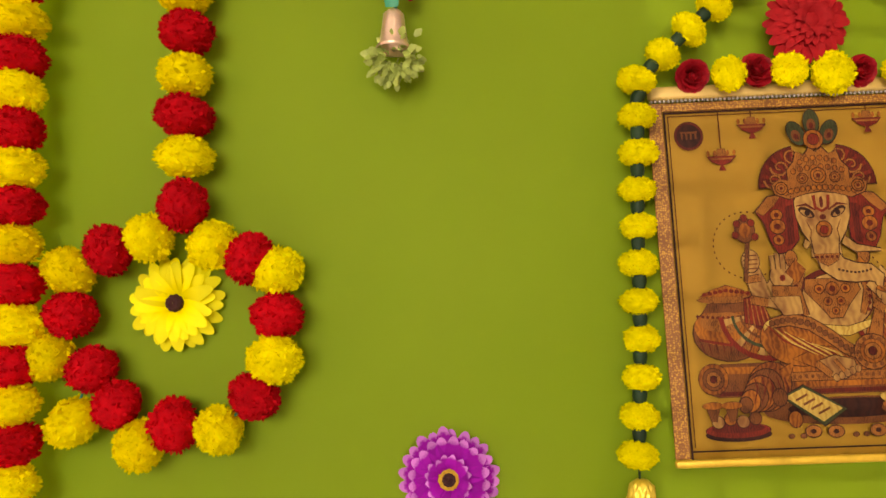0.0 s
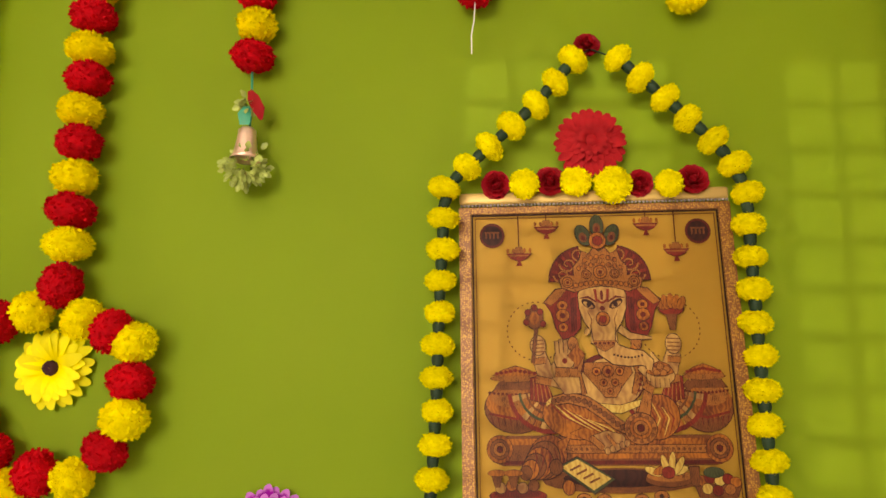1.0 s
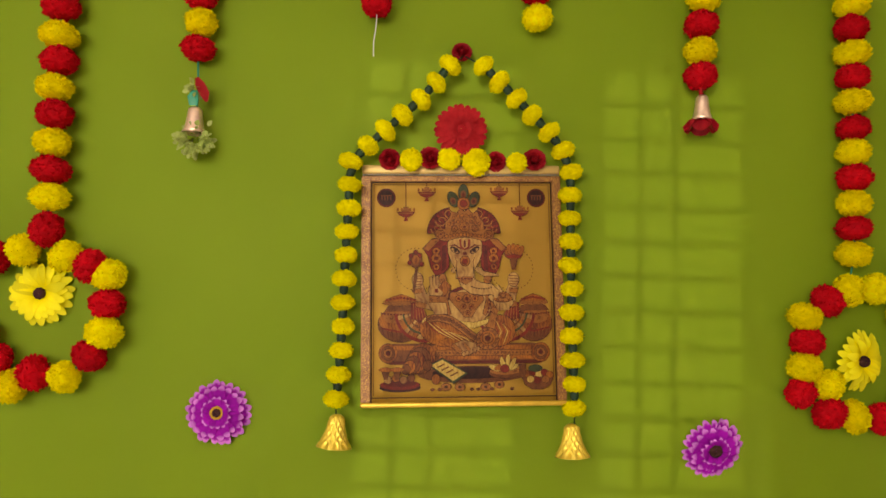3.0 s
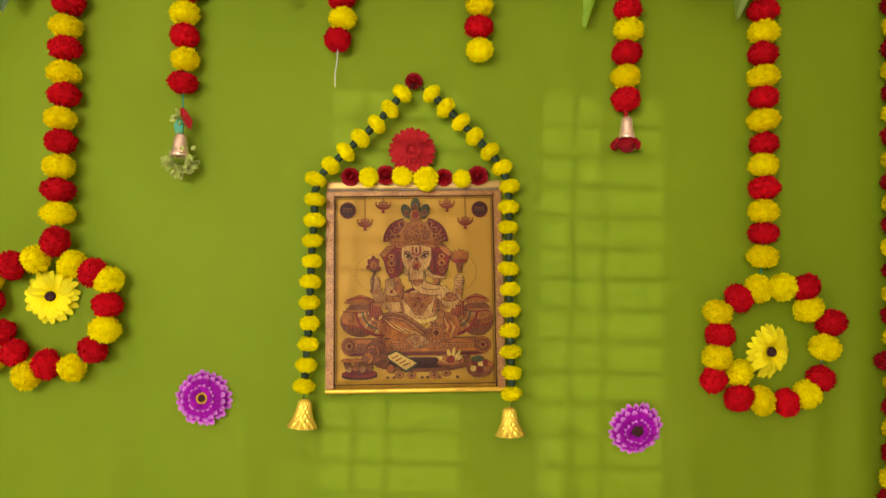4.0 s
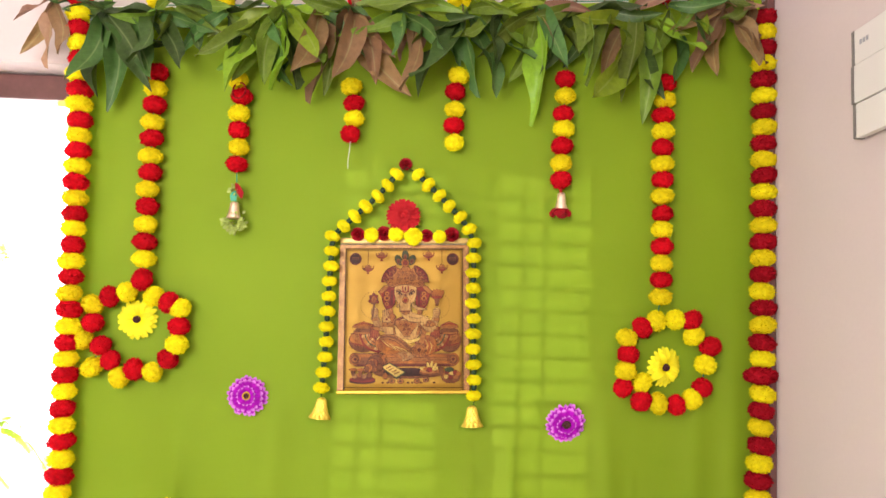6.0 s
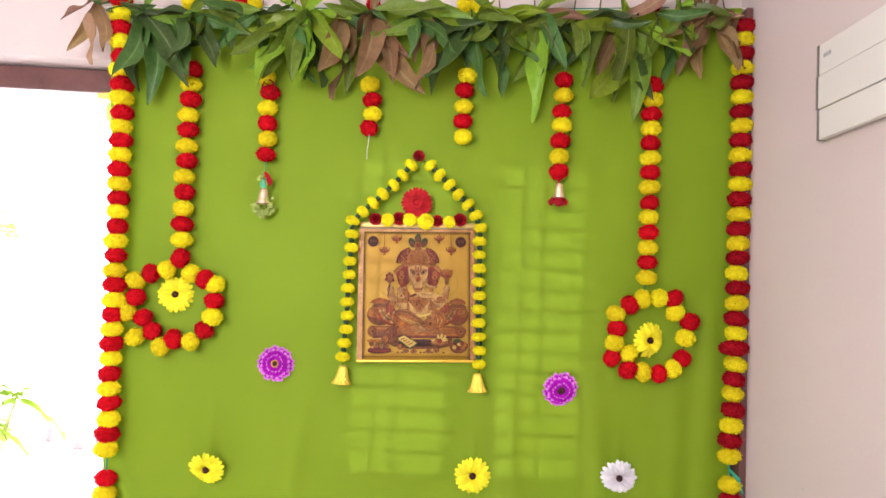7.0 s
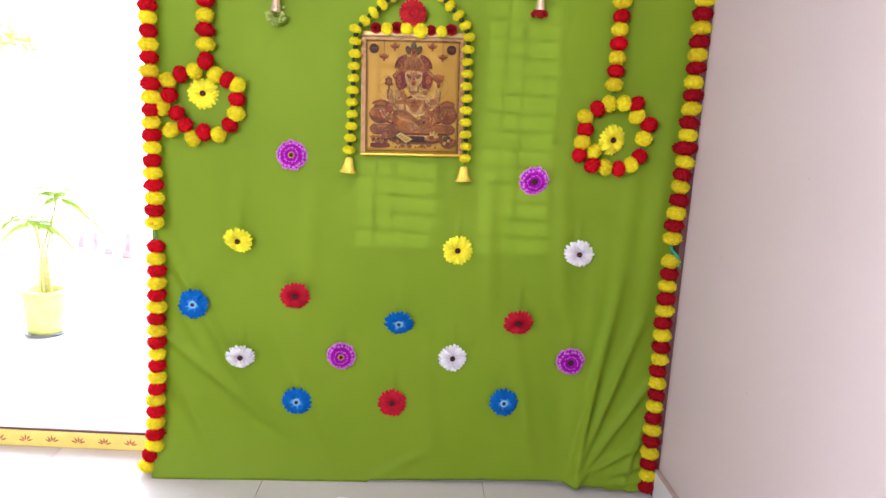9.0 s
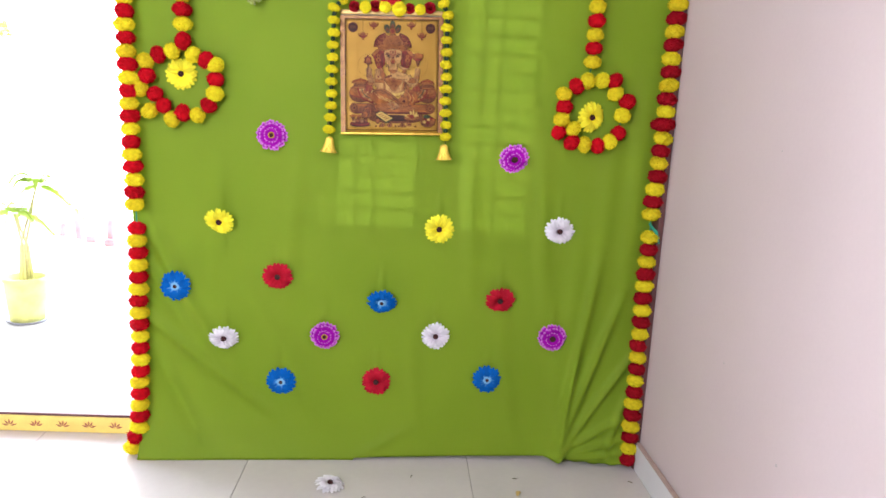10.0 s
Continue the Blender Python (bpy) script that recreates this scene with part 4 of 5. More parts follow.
# broad seat under the figure
pr.shape([(0.05, 0.775), (0.12, 0.762), (0.88, 0.762), (0.955, 0.775), (0.972, 0.805), (0.95, 0.845), (0.90, 0.858), (0.10, 0.858), (0.06, 0.845), (0.035, 0.805)], "bronze", 0.003)
pr.band([(0.10, 0.782), (0.91, 0.782)], 0.010, "orange")
pr.band([(0.34, 0.806), (0.94, 0.806)], 0.012, "gold", 0.002)
pr.band([(0.36, 0.828), (0.92, 0.828)], 0.008, "orange")
pr.band([(0.10, 0.848), (0.93, 0.848)], 0.006, "maroon")
for k in range(30):
    pr.oval(0.34 + 0.0205 * k, 0.806, 0.006, 0.006, "bronze", n=6)
for u in (0.085, 0.925):
    for r_, c in ((0.050, "orange"), (0.036, "bronze"), (0.024, "gold"), (0.011, "maroon")):
        pr.oval(u, 0.805, r_, r_ * 0.88, c, 0.002)
pr.oval(0.545, 0.905, 0.30, 0.040, "bronze")
pr.oval(0.545, 0.898, 0.22, 0.028, "dark")
for s, cu in ((-1, 0.285), (1, 0.735)):
    for k in range(13):
        a, b = radians(8 + k * 11.2), radians(8 + k * 11.2 + 9)
        quad = []
        for r_, q in ((0.055, a), (0.150, a), (0.150, b), (0.055, b)):
            quad.append((cu + s * r_ * math.cos(q), 0.615 + 0.86 * r_ * math.sin(q)))
        pr.shape(quad, ("cream", "gold", "orange")[k % 3], 0.0014)
    for r_, c, w in ((0.158, "red", 0.008), (0.118, "green", 0.005), (0.090, "bronze", 0.004), (0.060, "maroon", 0.006)):
        pr.band([(cu + s * r_ * math.cos(radians(q)), 0.615 + 0.86 * r_ * math.sin(radians(q))) for q in range(5, 156, 15)], w, c)
    pr.shape([(cu + s * 0.02, 0.565), (cu + s * 0.072, 0.575), (cu + s * 0.075, 0.645), (cu - s * 0.03, 0.668)], "red", 0.003)
    for k in range(5):
        pr.band([(cu + s * (0.012 + 0.012 * k), 0.575), (cu + s * (-0.012 + 0.018 * k), 0.655)], 0.0022, "gold")
# folded legs in orange cloth
pr.oval(0.700, 0.705, 0.085, 0.072, "orange", 0.003, -10)
pr.oval(0.385, 0.700, 0.128, 0.075, "orange", 0.003, 6)
pr.oval(0.365, 0.670, 0.095, 0.035, "paper", 0, 6)
pr.oval(0.375, 0.690, 0.105, 0.040, "orange", 0, 8)
pr.shape([(0.36, 0.755), (0.46, 0.720), (0.57, 0.735), (0.60, 0.775), (0.54, 0.800), (0.46, 0.790)], "orange", 0.003)
for k in range(8):
    pr.band([(0.275 + 0.022 * k, 0.648 + 0.009 * k), (0.335 + 0.026 * k, 0.700 + 0.006 * k), (0.43 + 0.018 * k, 0.742 + 0.004 * k)], (0.001, 0.0032, 0.001), ("red", "paper")[k % 2])
for k in range(5):
    pr.band([(0.66 + 0.02 * k, 0.65 + 0.008 * k), (0.69 + 0.018 * k, 0.71), (0.66 + 0.02 * k, 0.765)], (0.001, 0.003, 0.001), ("red", "paper")[k % 2])
# round belly with its ornament
pr.oval(0.525, 0.585, 0.138, 0.092, "maroon")
pr.oval(0.530, 0.592, 0.122, 0.082, "cream", 0.003)
pr.oval(0.505, 0.580, 0.075, 0.050, "cream")
pr.shape([(0.43, 0.525), (0.60, 0.525), (0.615, 0.560), (0.575, 0.600), (0.545, 0.640), (0.505, 0.640), (0.47, 0.602), (0.425, 0.560)], "gold", 0.003)
for k, (u, v, r_) in enumerate(((0.52, 0.555, 0.022), (0.475, 0.555, 0.015), (0.565, 0.555, 0.015), (0.50, 0.592, 0.013), (0.545, 0.592, 0.013), (0.524, 0.620, 0.011))):
    pr.oval(u, v, r_, r_ * 0.85, "orange", 0.0025)
    pr.oval(u, v, r_ * 0.5, r_ * 0.42, "maroon")
for s in (-1, 1):
    pr.band([(0.52 + s * 0.105, 0.500), (0.52 + s * 0.125, 0.560), (0.52 + s * 0.095, 0.632)], (0.016, 0.017, 0.008), "gold", 0.003)
    for k in range(7):
        pr.oval(0.52 + s * (0.108 + 0.018 * math.sin(k * 0.45)), 0.505 + 0.019 * k, 0.007, 0.006, "maroon", n=6)
pr.band([(0.41, 0.648), (0.47, 0.672), (0.56, 0.680), (0.65, 0.655)], (0.008, 0.013, 0.013, 0.008), "paper", 0.002)
# long garland across the lap
lap = [(0.30, 0.650), (0.36, 0.640), (0.43, 0.655), (0.49, 0.690), (0.54, 0.725), (0.60, 0.755)]
pr.band(lap, (0.013, 0.017, 0.018, 0.018, 0.018, 0.014), "gold", 0.003)
for k in range(16):
    i, f = int(k / 3.2), k / 3.2 - int(k / 3.2)
    pr.oval(lap[i][0] + (lap[i + 1][0] - lap[i][0]) * f, lap[i][1] + (lap[i + 1][1] - lap[i][1]) * f, 0.009, 0.008, "bronze", 0.0018, n=8)
pr.band([(0.665, 0.560), (0.672, 0.620), (0.650, 0.690), (0.640, 0.735)], (0.012, 0.016, 0.022, 0.03), "gold", 0.003)
pr.oval(0.632, 0.742, 0.062, 0.050, "gold", 0.003)
for r_, c in ((0.042, "orange"), (0.028, "gold"), (0.014, "maroon")):
    pr.oval(0.632, 0.740, r_, r_ * 0.82, c, 0.002)
for k in range(12):
    pr.oval(0.632 + 0.052 * math.cos(k * 0.5236), 0.742 + 0.041 * math.sin(k * 0.5236), 0.008, 0.007, "bronze", n=6)
# feet
pr.shape([(0.44, 0.765), (0.50, 0.748), (0.565, 0.762), (0.575, 0.795), (0.53, 0.815), (0.47, 0.805)], "cream", 0.003)
for k in range(5):
    pr.oval(0.500 + 0.019 * k, 0.812 - 0.006 * k, 0.010, 0.011, "cream", 0.002, n=9)
pr.band([(0.44, 0.770), (0.485, 0.805)], 0.010, "gold", 0.002)
pr.band([(0.50, 0.760), (0.53, 0.795)], 0.006, "gold", 0.0015)
# arms: upper pair, then the open palm and the hand with sweets
for s, c in ((-1, 0.51), (1, 0.52)):
    pr.band([(c + s * 0.145, 0.520), (c + s * 0.20, 0.575), (c + s * 0.235, 0.565), (c + s * 0.262, 0.490)], (0.040, 0.040, 0.034, 0.026), "cream", 0.003)
    pr.band([(c + s * 0.215, 0.590), (c + s * 0.275, 0.578)], 0.012, "gold", 0.002)
    pr.band([(c + s * 0.235, 0.515), (c + s * 0.285, 0.520)], 0.010, "gold", 0.002)
    pr.oval(c + s * 0.262, 0.465, 0.030, 0.033, "cream", 0.003)
    for k in range(4):
        pr.band([(c + s * 0.238, 0.447 + 0.013 * k), (c + s * 0.288, 0.449 + 0.013 * k)], 0.0020, "bronze")
pr.band([(0.225, 0.525), (0.245, 0.400)], 0.006, "bronze", 0.002)
pr.oval(0.238, 0.372, 0.034, 0.036, "bronze", 0.003)
pr.oval(0.238, 0.372, 0.020, 0.022, "orange")
for u, v in ((0.238, 0.335), (0.205, 0.385), (0.272, 0.392), (0.262, 0.350), (0.212, 0.352)):
    pr.oval(u, v, 0.012, 0.011, "red", 0.002, n=8)
pr.oval(0.785, 0.345, 0.050, 0.024, "red", 0.003)
for k in range(-2, 3):
    pr.oval(0.785 + 0.021 * k, 0.328 - 0.004 * (2 - abs(k)), 0.014, 0.026, "orange", 0.002, 16 * k, n=10)
pr.band([(0.785, 0.365), (0.785, 0.42)], (0.022, 0.010), "bronze", 0.002)
pr.oval(0.350, 0.512, 0.040, 0.038, "cream", 0.003)
for k in range(4):
    pr.band([(0.326 + 0.0165 * k, 0.492), (0.320 + 0.0185 * k, 0.440 + 0.007 * abs(k - 1.4))], (0.0088, 0.0066), "cream", 0.0022)
pr.band([(0.383, 0.510), (0.402, 0.482)], (0.010, 0.006), "cream", 0.002)
pr.oval(0.352, 0.518, 0.010, 0.010, "red")
pr.band([(0.312, 0.556), (0.398, 0.560)], 0.015, "gold", 0.003)
pr.shape([(0.30, 0.572), (0.405, 0.574), (0.41, 0.625), (0.345, 0.628)], "cream", 0.003)
pr.oval(0.722, 0.572, 0.055, 0.030, "cream", 0.003)
for k in range(4):
    pr.band([(0.690 + 0.019 * k, 0.610), (0.692 + 0.018 * k, 0.580)], (0.009, 0.008), "cream", 0.002)
pr.shape([(0.668, 0.560), (0.690, 0.535), (0.722, 0.524), (0.755, 0.535), (0.775, 0.560), (0.74, 0.572), (0.70, 0.572)], "orange", 0.003)
for u, v in ((0.695, 0.550), (0.722, 0.540), (0.748, 0.550), (0.708, 0.562), (0.735, 0.562)):
    pr.oval(u, v, 0.013, 0.010, "gold", 0.002, n=9)
pr.band([(0.655, 0.600), (0.690, 0.622)], 0.012, "gold", 0.002)
# fan behind the crown, in two halves with scrolls
for s in (-1, 1):
    c = 0.508
    edge_pts = [(c + s * 0.075, 0.245)] + [(c + s * (0.055 + 0.150 * math.cos(radians(q))), 0.245 - 0.125 * math.sin(radians(q))) for q in range(0, 86, 10)]
    pr.shape(edge_pts, "maroon", 0.004)
    for k in range(11):
        a = radians(3 + k * 7.6)
        pr.band([(c + s * (0.062 + 0.06 * math.cos(a)), 0.243 - 0.05 * math.sin(a)), (c + s * (0.055 + 0.143 * math.cos(a)), 0.245 - 0.118 * math.sin(a))], (0.002, 0.006), ("red", "maroon")[k % 2])
    for (cu, cv), turns in (((0.125, 0.185), 1), ((0.080, 0.150), -1), ((0.150, 0.225), 1)):
        spiral = [(c + s * (cu + turns * (0.036 - 0.0022 * q) * math.cos(q * 0.62)), cv + 0.8 * (0.036 - 0.0022 * q) * math.sin(q * 0.62)) for q in range(14)]
        pr.band(spiral, [0.0038 - 0.00015 * q for q in range(14)], "gold", 0.0012)
# feathers and jewel
for u, v, t in ((0.450, 0.082, -34), (0.566, 0.082, 34), (0.508, 0.050, 0)):
    pr.oval(u, v, 0.027, 0.040, "green", 0.003, t)
    pr.oval(u, v + 0.008, 0.016, 0.020, "bronze", 0, t)
    pr.oval(u, v + 0.010, 0.008, 0.010, "maroon", 0, t)
# ears
for s in (-1, 1):
    c = 0.512
    pr.shape([(c + s * 0.09, 0.285), (c + s * 0.135, 0.268), (c + s * 0.185, 0.275), (c + s * 0.232, 0.318), (c + s * 0.205, 0.352), (c + s * 0.190, 0.405), (c + s * 0.165, 0.445),
              (c + s * 0.125, 0.440), (c + s * 0.09, 0.405)], "red", 0.004)
    pr.shape([(c + s * 0.135, 0.268), (c + s * 0.185, 0.275), (c + s * 0.232, 0.318), (c + s * 0.205, 0.330), (c + s * 0.165, 0.300)], "gold", 0.002)
    pr.shape([(c + s * 0.10, 0.300), (c + s * 0.125, 0.305), (c + s * 0.130, 0.425), (c + s * 0.105, 0.415)], "maroon")
    for v, r_ in ((0.330, 0.020), (0.365, 0.026), (0.405, 0.018)):
        pr.oval(c + s * 0.160, v, r_, r_ * 0.8, "orange", 0.0025)
        pr.oval(c + s * 0.160, v, r_ * 0.45, r_ * 0.36, "maroon")
    pr.oval(c + s * 0.125, 0.462, 0.020, 0.024, "gold", 0.003)
    pr.band([(c + s * 0.095, 0.480), (c + s * 0.130, 0.520)], (0.022, 0.026), "orange", 0.002)
# head, trunk and tusks
pr.shape([(0.418, 0.292), (0.430, 0.270), (0.512, 0.260), (0.594, 0.270), (0.608, 0.292), (0.606, 0.340), (0.588, 0.385), (0.562, 0.420), (0.565, 0.460), (0.460, 0.460), (0.463, 0.420), (0.437, 0.385), (0.420, 0.340)], "cream", 0.004)
trunk = [(0.512, 0.400), (0.512, 0.440), (0.522, 0.475), (0.555, 0.500), (0.605, 0.510), (0.655, 0.512), (0.684, 0.530), (0.680, 0.552)]
pr.band(trunk, (0.048, 0.043, 0.040, 0.034, 0.028, 0.024, 0.018, 0.010), "cream", 0.004)
for k in range(9):
    pr.oval(0.548 + 0.0135 * k, 0.500 + 0.010 * math.sin(k * 0.35), 0.0050, 0.0040, "dark", n=6)
pr.shape([(0.468, 0.452), (0.556, 0.452), (0.548, 0.472), (0.512, 0.488), (0.478, 0.472)], "gold", 0.0025)
for k in range(5):
    pr.oval(0.478 + 0.017 * k, 0.461, 0.006, 0.005, "maroon", n=6)
pr.band([(0.575, 0.412), (0.615, 0.438), (0.700, 0.446)], (0.013, 0.011, 0.003), "cream", 0.003)
pr.band([(0.452, 0.412), (0.440, 0.432)], (0.012, 0.006), "cream", 0.003)
for s in (-1, 1):
    c = 0.512
    pr.oval(c + s * 0.055, 0.326, 0.030, 0.0135, "dark", 0, s * -26)
    pr.oval(c + s * 0.056, 0.329, 0.022, 0.0075, "cream", 0, s * -26)
    pr.oval(c + s * 0.053, 0.328, 0.0095, 0.009, "dark")
    pr.band([(c + s * 0.022, 0.320), (c + s * 0.055, 0.302), (c + s * 0.090, 0.306)], (0.0022, 0.0042, 0.001), "maroon")
    pr.band([(c + s * 0.026, 0.275), (c + s * 0.022, 0.312), (c, 0.324)], (0.0060, 0.0052, 0.0040), "red")
    pr.band([(c + s * 0.060, 0.350), (c + s * 0.045, 0.380), (c + s * 0.050, 0.410)], (0.001, 0.0022, 0.001), "bronze")
pr.oval(0.512, 0.296, 0.0065, 0.018, "maroon")
pr.oval(0.512, 0.342, 0.012, 0.009, "maroon", n=8)
pr.oval(0.512, 0.378, 0.026, 0.023, "orange", 0.003)
pr.oval(0.512, 0.380, 0.014, 0.012, "red", 0.0015)
# crown with its tiers
pr.shape([(0.355, 0.268), (0.345, 0.240), (0.375, 0.222), (0.405, 0.228), (0.405, 0.195), (0.430, 0.170), (0.440, 0.140), (0.470, 0.150), (0.490, 0.128), (0.512, 0.142), (0.534, 0.128), (0.554, 0.150),
          (0.584, 0.140), (0.594, 0.170), (0.619, 0.195), (0.619, 0.228), (0.649, 0.222), (0.679, 0.240), (0.669, 0.268), (0.620, 0.284), (0.560, 0.268), (0.512, 0.262), (0.464, 0.268), (0.404, 0.284)], "gold", 0.004)
for v, half, n in ((0.160, 0.060, 6), (0.188, 0.085, 8), (0.252, 0.120, 13)):
    for k in range(n):
        q = -1 + 2 * k / (n - 1)
        pr.oval(0.512 + half * q, v + 0.012 * q * q, 0.0085, 0.0075, "orange", 0.0022, n=8)
for u, v, r_ in ((0.512, 0.215, 0.026), (0.455, 0.222, 0.017), (0.569, 0.222, 0.017), (0.378, 0.250, 0.020), (0.646, 0.250, 0.020)):
    pr.oval(u, v, r_, r_ * 0.85, "orange", 0.003)
    pr.oval(u, v, r_ * 0.62, r_ * 0.52, "gold", 0.002)
    pr.oval(u, v, r_ * 0.30, r_ * 0.25, "maroon")
pr.oval(0.508, 0.103, 0.034, 0.029, "orange", 0.003)
pr.oval(0.508, 0.103, 0.020, 0.017, "red", 0.002)
# shell, book, plates and coins in front of the seat
for k in range(6):
    pr.oval(0.268 - 0.017 * k, 0.830 + 0.010 * k, 0.078 - 0.011 * k, 0.066 - 0.009 * k, ("orange", "bronze")[k % 2], 0.003, -32)
for k in range(5):
    pr.band([(0.215 + 0.026 * k, 0.788 + 0.004 * k), (0.228 + 0.026 * k, 0.835), (0.212 + 0.026 * k, 0.880)], (0.001, 0.003, 0.001), "maroon")
pr.band([(0.320, 0.800), (0.352, 0.770)], (0.020, 0.005), "orange", 0.002)
pr.shape([(0.305, 0.862), (0.382, 0.830), (0.520, 0.900), (0.440, 0.945)], "green", 0.004)
pr.shape([(0.318, 0.862), (0.380, 0.837), (0.506, 0.898), (0.438, 0.934)], "paper")
for k in range(4):
    pr.band([(0.352 + 0.024 * k, 0.872 + 0.013 * k), (0.392 + 0.024 * k, 0.856 + 0.013 * k)], 0.0035, "bronze")
pr.oval(0.300, 0.862, 0.024, 0.024, "bronze", 0.003)
pr.oval(0.345, 0.925, 0.022, 0.022, "orange", 0.003)
pr.oval(0.150, 0.962, 0.112, 0.020, "dark")
pr.oval(0.150, 0.950, 0.108, 0.022, "red", 0.003)
pr.oval(0.150, 0.944, 0.088, 0.014, "maroon")
for k, c in enumerate(("cream", "orange", "cream", "bronze")):
    pr.oval(0.085 + 0.042 * k, 0.926 - 0.008 * (k % 2), 0.020, 0.017, c, 0.0025)
for u in (0.072, 0.135):
    pr.band([(u, 0.885), (u, 0.925)], (0.022, 0.008), "bronze", 0.002)
    pr.oval(u, 0.880, 0.036, 0.010, "orange", 0.002)
pr.oval(0.725, 0.900, 0.090, 0.024, "bronze", 0.003)
pr.oval(0.725, 0.890, 0.085, 0.018, "gold")
for u, v, ru, rv, c, t in ((0.665, 0.876, 0.032, 0.012, "paper", 20), (0.695, 0.872, 0.030, 0.012, "orange", -20), (0.765, 0.874, 0.032, 0.012, "paper", -16), (0.738, 0.852, 0.012, 0.036, "paper", 10),
                           (0.765, 0.858, 0.011, 0.032, "paper", 34), (0.712, 0.856, 0.012, 0.032, "paper", -18), (0.722, 0.880, 0.024, 0.018, "red", 0)):
    pr.oval(u, v, ru, rv, c, 0.002, t)
pr.shape([(0.815, 0.915), (0.990, 0.915), (0.972, 0.955), (0.930, 0.975), (0.870, 0.975), (0.832, 0.955)], "bronze", 0.003)
for u, v, c in ((0.845, 0.905, "orange"), (0.875, 0.898, "red"), (0.910, 0.905, "paper"), (0.940, 0.900, "red"), (0.968, 0.910, "orange"), (0.862, 0.930, "paper"), (0.900, 0.935, "red"), (0.945, 0.932, "gold")):
    pr.oval(u, v, 0.020, 0.016, c, 0.002, n=10)
pr.oval(0.890, 0.880, 0.038, 0.016, "green", 0.002)
pr.shape([(0.800, 0.862), (0.838, 0.862), (0.834, 0.920), (0.806, 0.920)], "bronze", 0.003)
for u, v in ((0.400, 0.960), (0.475, 0.962), (0.615, 0.962), (0.690, 0.952)):
    pr.oval(u, v, 0.026, 0.016, "gold", 0.003)
    pr.oval(u, v, 0.010, 0.007, "dark", n=8)
for u in (0.325, 0.365, 0.540, 0.575, 0.650, 0.760):
    pr.oval(u, 0.972, 0.010, 0.006, "bronze", 0.002, n=8)
pr.done("printed_picture", poster, "plain printed shapes in red, gold and brown")

# ---- garland round the poster ----
pg = thing("poster_garland", "lemon yellow marigold garland hung round the poster with two bells", "garland")
for s, pts in ((-1, [(-0.021, 1.764), (-0.069, 1.703), (-0.182, 1.594), (-0.185, 1.437), (-0.185, 1.321), (-0.189, 1.198)]),
               (1, [(0.036, 1.766), (0.094, 1.712), (0.171, 1.637), (0.191, 1.589), (0.192, 1.512), (0.196, 1.380), (0.205, 1.193)])):
    line = [Vector((x, -0.036 if z < 1.6 else -0.042, z)) for x, z in pts]
    part("cord", tube(bmesh.new(), [Vector((0.003, -0.02, 1.79))] + line + [line[-1] + Vector((0, 0, -0.03))], 0.0012), M_CALYX, pg, "dark green cord")
    pos = along(line, 17)
    for k, p in enumerate(pos):
        d = pos[min(k + 1, 16)] - pos[max(k - 1, 0)]
        bloom(pg, p + Vector((brng.uniform(-0.0015, 0.0015), 0, 0)), d, 0.041, 0.0295, M_LEMON)
        if k < 16:
            q = p.lerp(pos[k + 1], 0.5)
            part("calyx", lathe(bmesh.new(), [(0.003, -0.013), (0.0076, -0.008), (0.0076, 0.0), (0.0056, 0.008), (0.003, 0.013)], 8), M_CALYX, pg,
                 m=Matrix.Translation(q) @ axis_to(d, 0.3 * k))


def lattice(a, j):
    if j < 3 or j > 18:
        return 1.0
    return 0.95 + 0.15 * max(math.sin(a * 10 + j * 1.1), math.sin(a * 10 - j * 1.1)) ** 3


def gold_bell(x, z, lean):
    prof = [(0.0004, 0.052), (0.006, 0.0515), (0.0105, 0.048)] + [(0.0120 + 0.0065 * t / 16 + 0.0090 * (t / 16) ** 3.2, 0.046 - 0.046 * t / 16) for t in range(17)] + [(0.0292, -0.001), (0.0268, -0.001), (0.018, 0.01)]
    b = part("bell", lathe(bmesh.new(), prof, 108, lattice), M_GOLD, pg, "shiny gold plastic bell with a lattice pattern", m=pose(x, -0.036, z, 0, lean, 0))
    return b


gold_bell(-0.190, 1.122, 4)
gold_bell(0.203, 1.116, -3)


def rose_mesh(seed):
    r = random.Random(seed)
    whole = []
    for ring, (n, rad, h, open_) in enumerate(((3, 0.004, 0.020, 0.1), (4, 0.008, 0.019, 0.35), (5, 0.012, 0.016, 0.8), (6, 0.014, 0.012, 1.3))):
        for k in range(n):
            bm = bmesh.new()
            a = 2 * math.pi * (k + 0.3 * ring + r.uniform(-0.1, 0.1)) / n
            out, side = Vector((math.cos(a), math.sin(a), 0)), Vector((-math.sin(a), math.cos(a), 0))
            w = rad * 1.25 + 0.003
            rows = []
            for j in range(4):
                t = j / 3
                c = out * (rad * (0.4 + 0.6 * t) + 0.006 * open_ * t * t) + Vector((0, 0, h * t * (1 - 0.22 * open_ * t)))
                rows.append([bm.verts.new(c + side * w * q * (0.5 + 0.6 * math.sin(math.pi * (0.25 + 0.55 * t))) - out * (rad * 0.45 * q * q)) for q in (-1, -0.4, 0.4, 1)])
            for p, q in zip(rows, rows[1:]):
                for i in range(3):
                    bm.faces.new((p[i], p[i + 1], q[i + 1], q[i]))
            whole.append(mesh_of("petal", bm))
    return whole


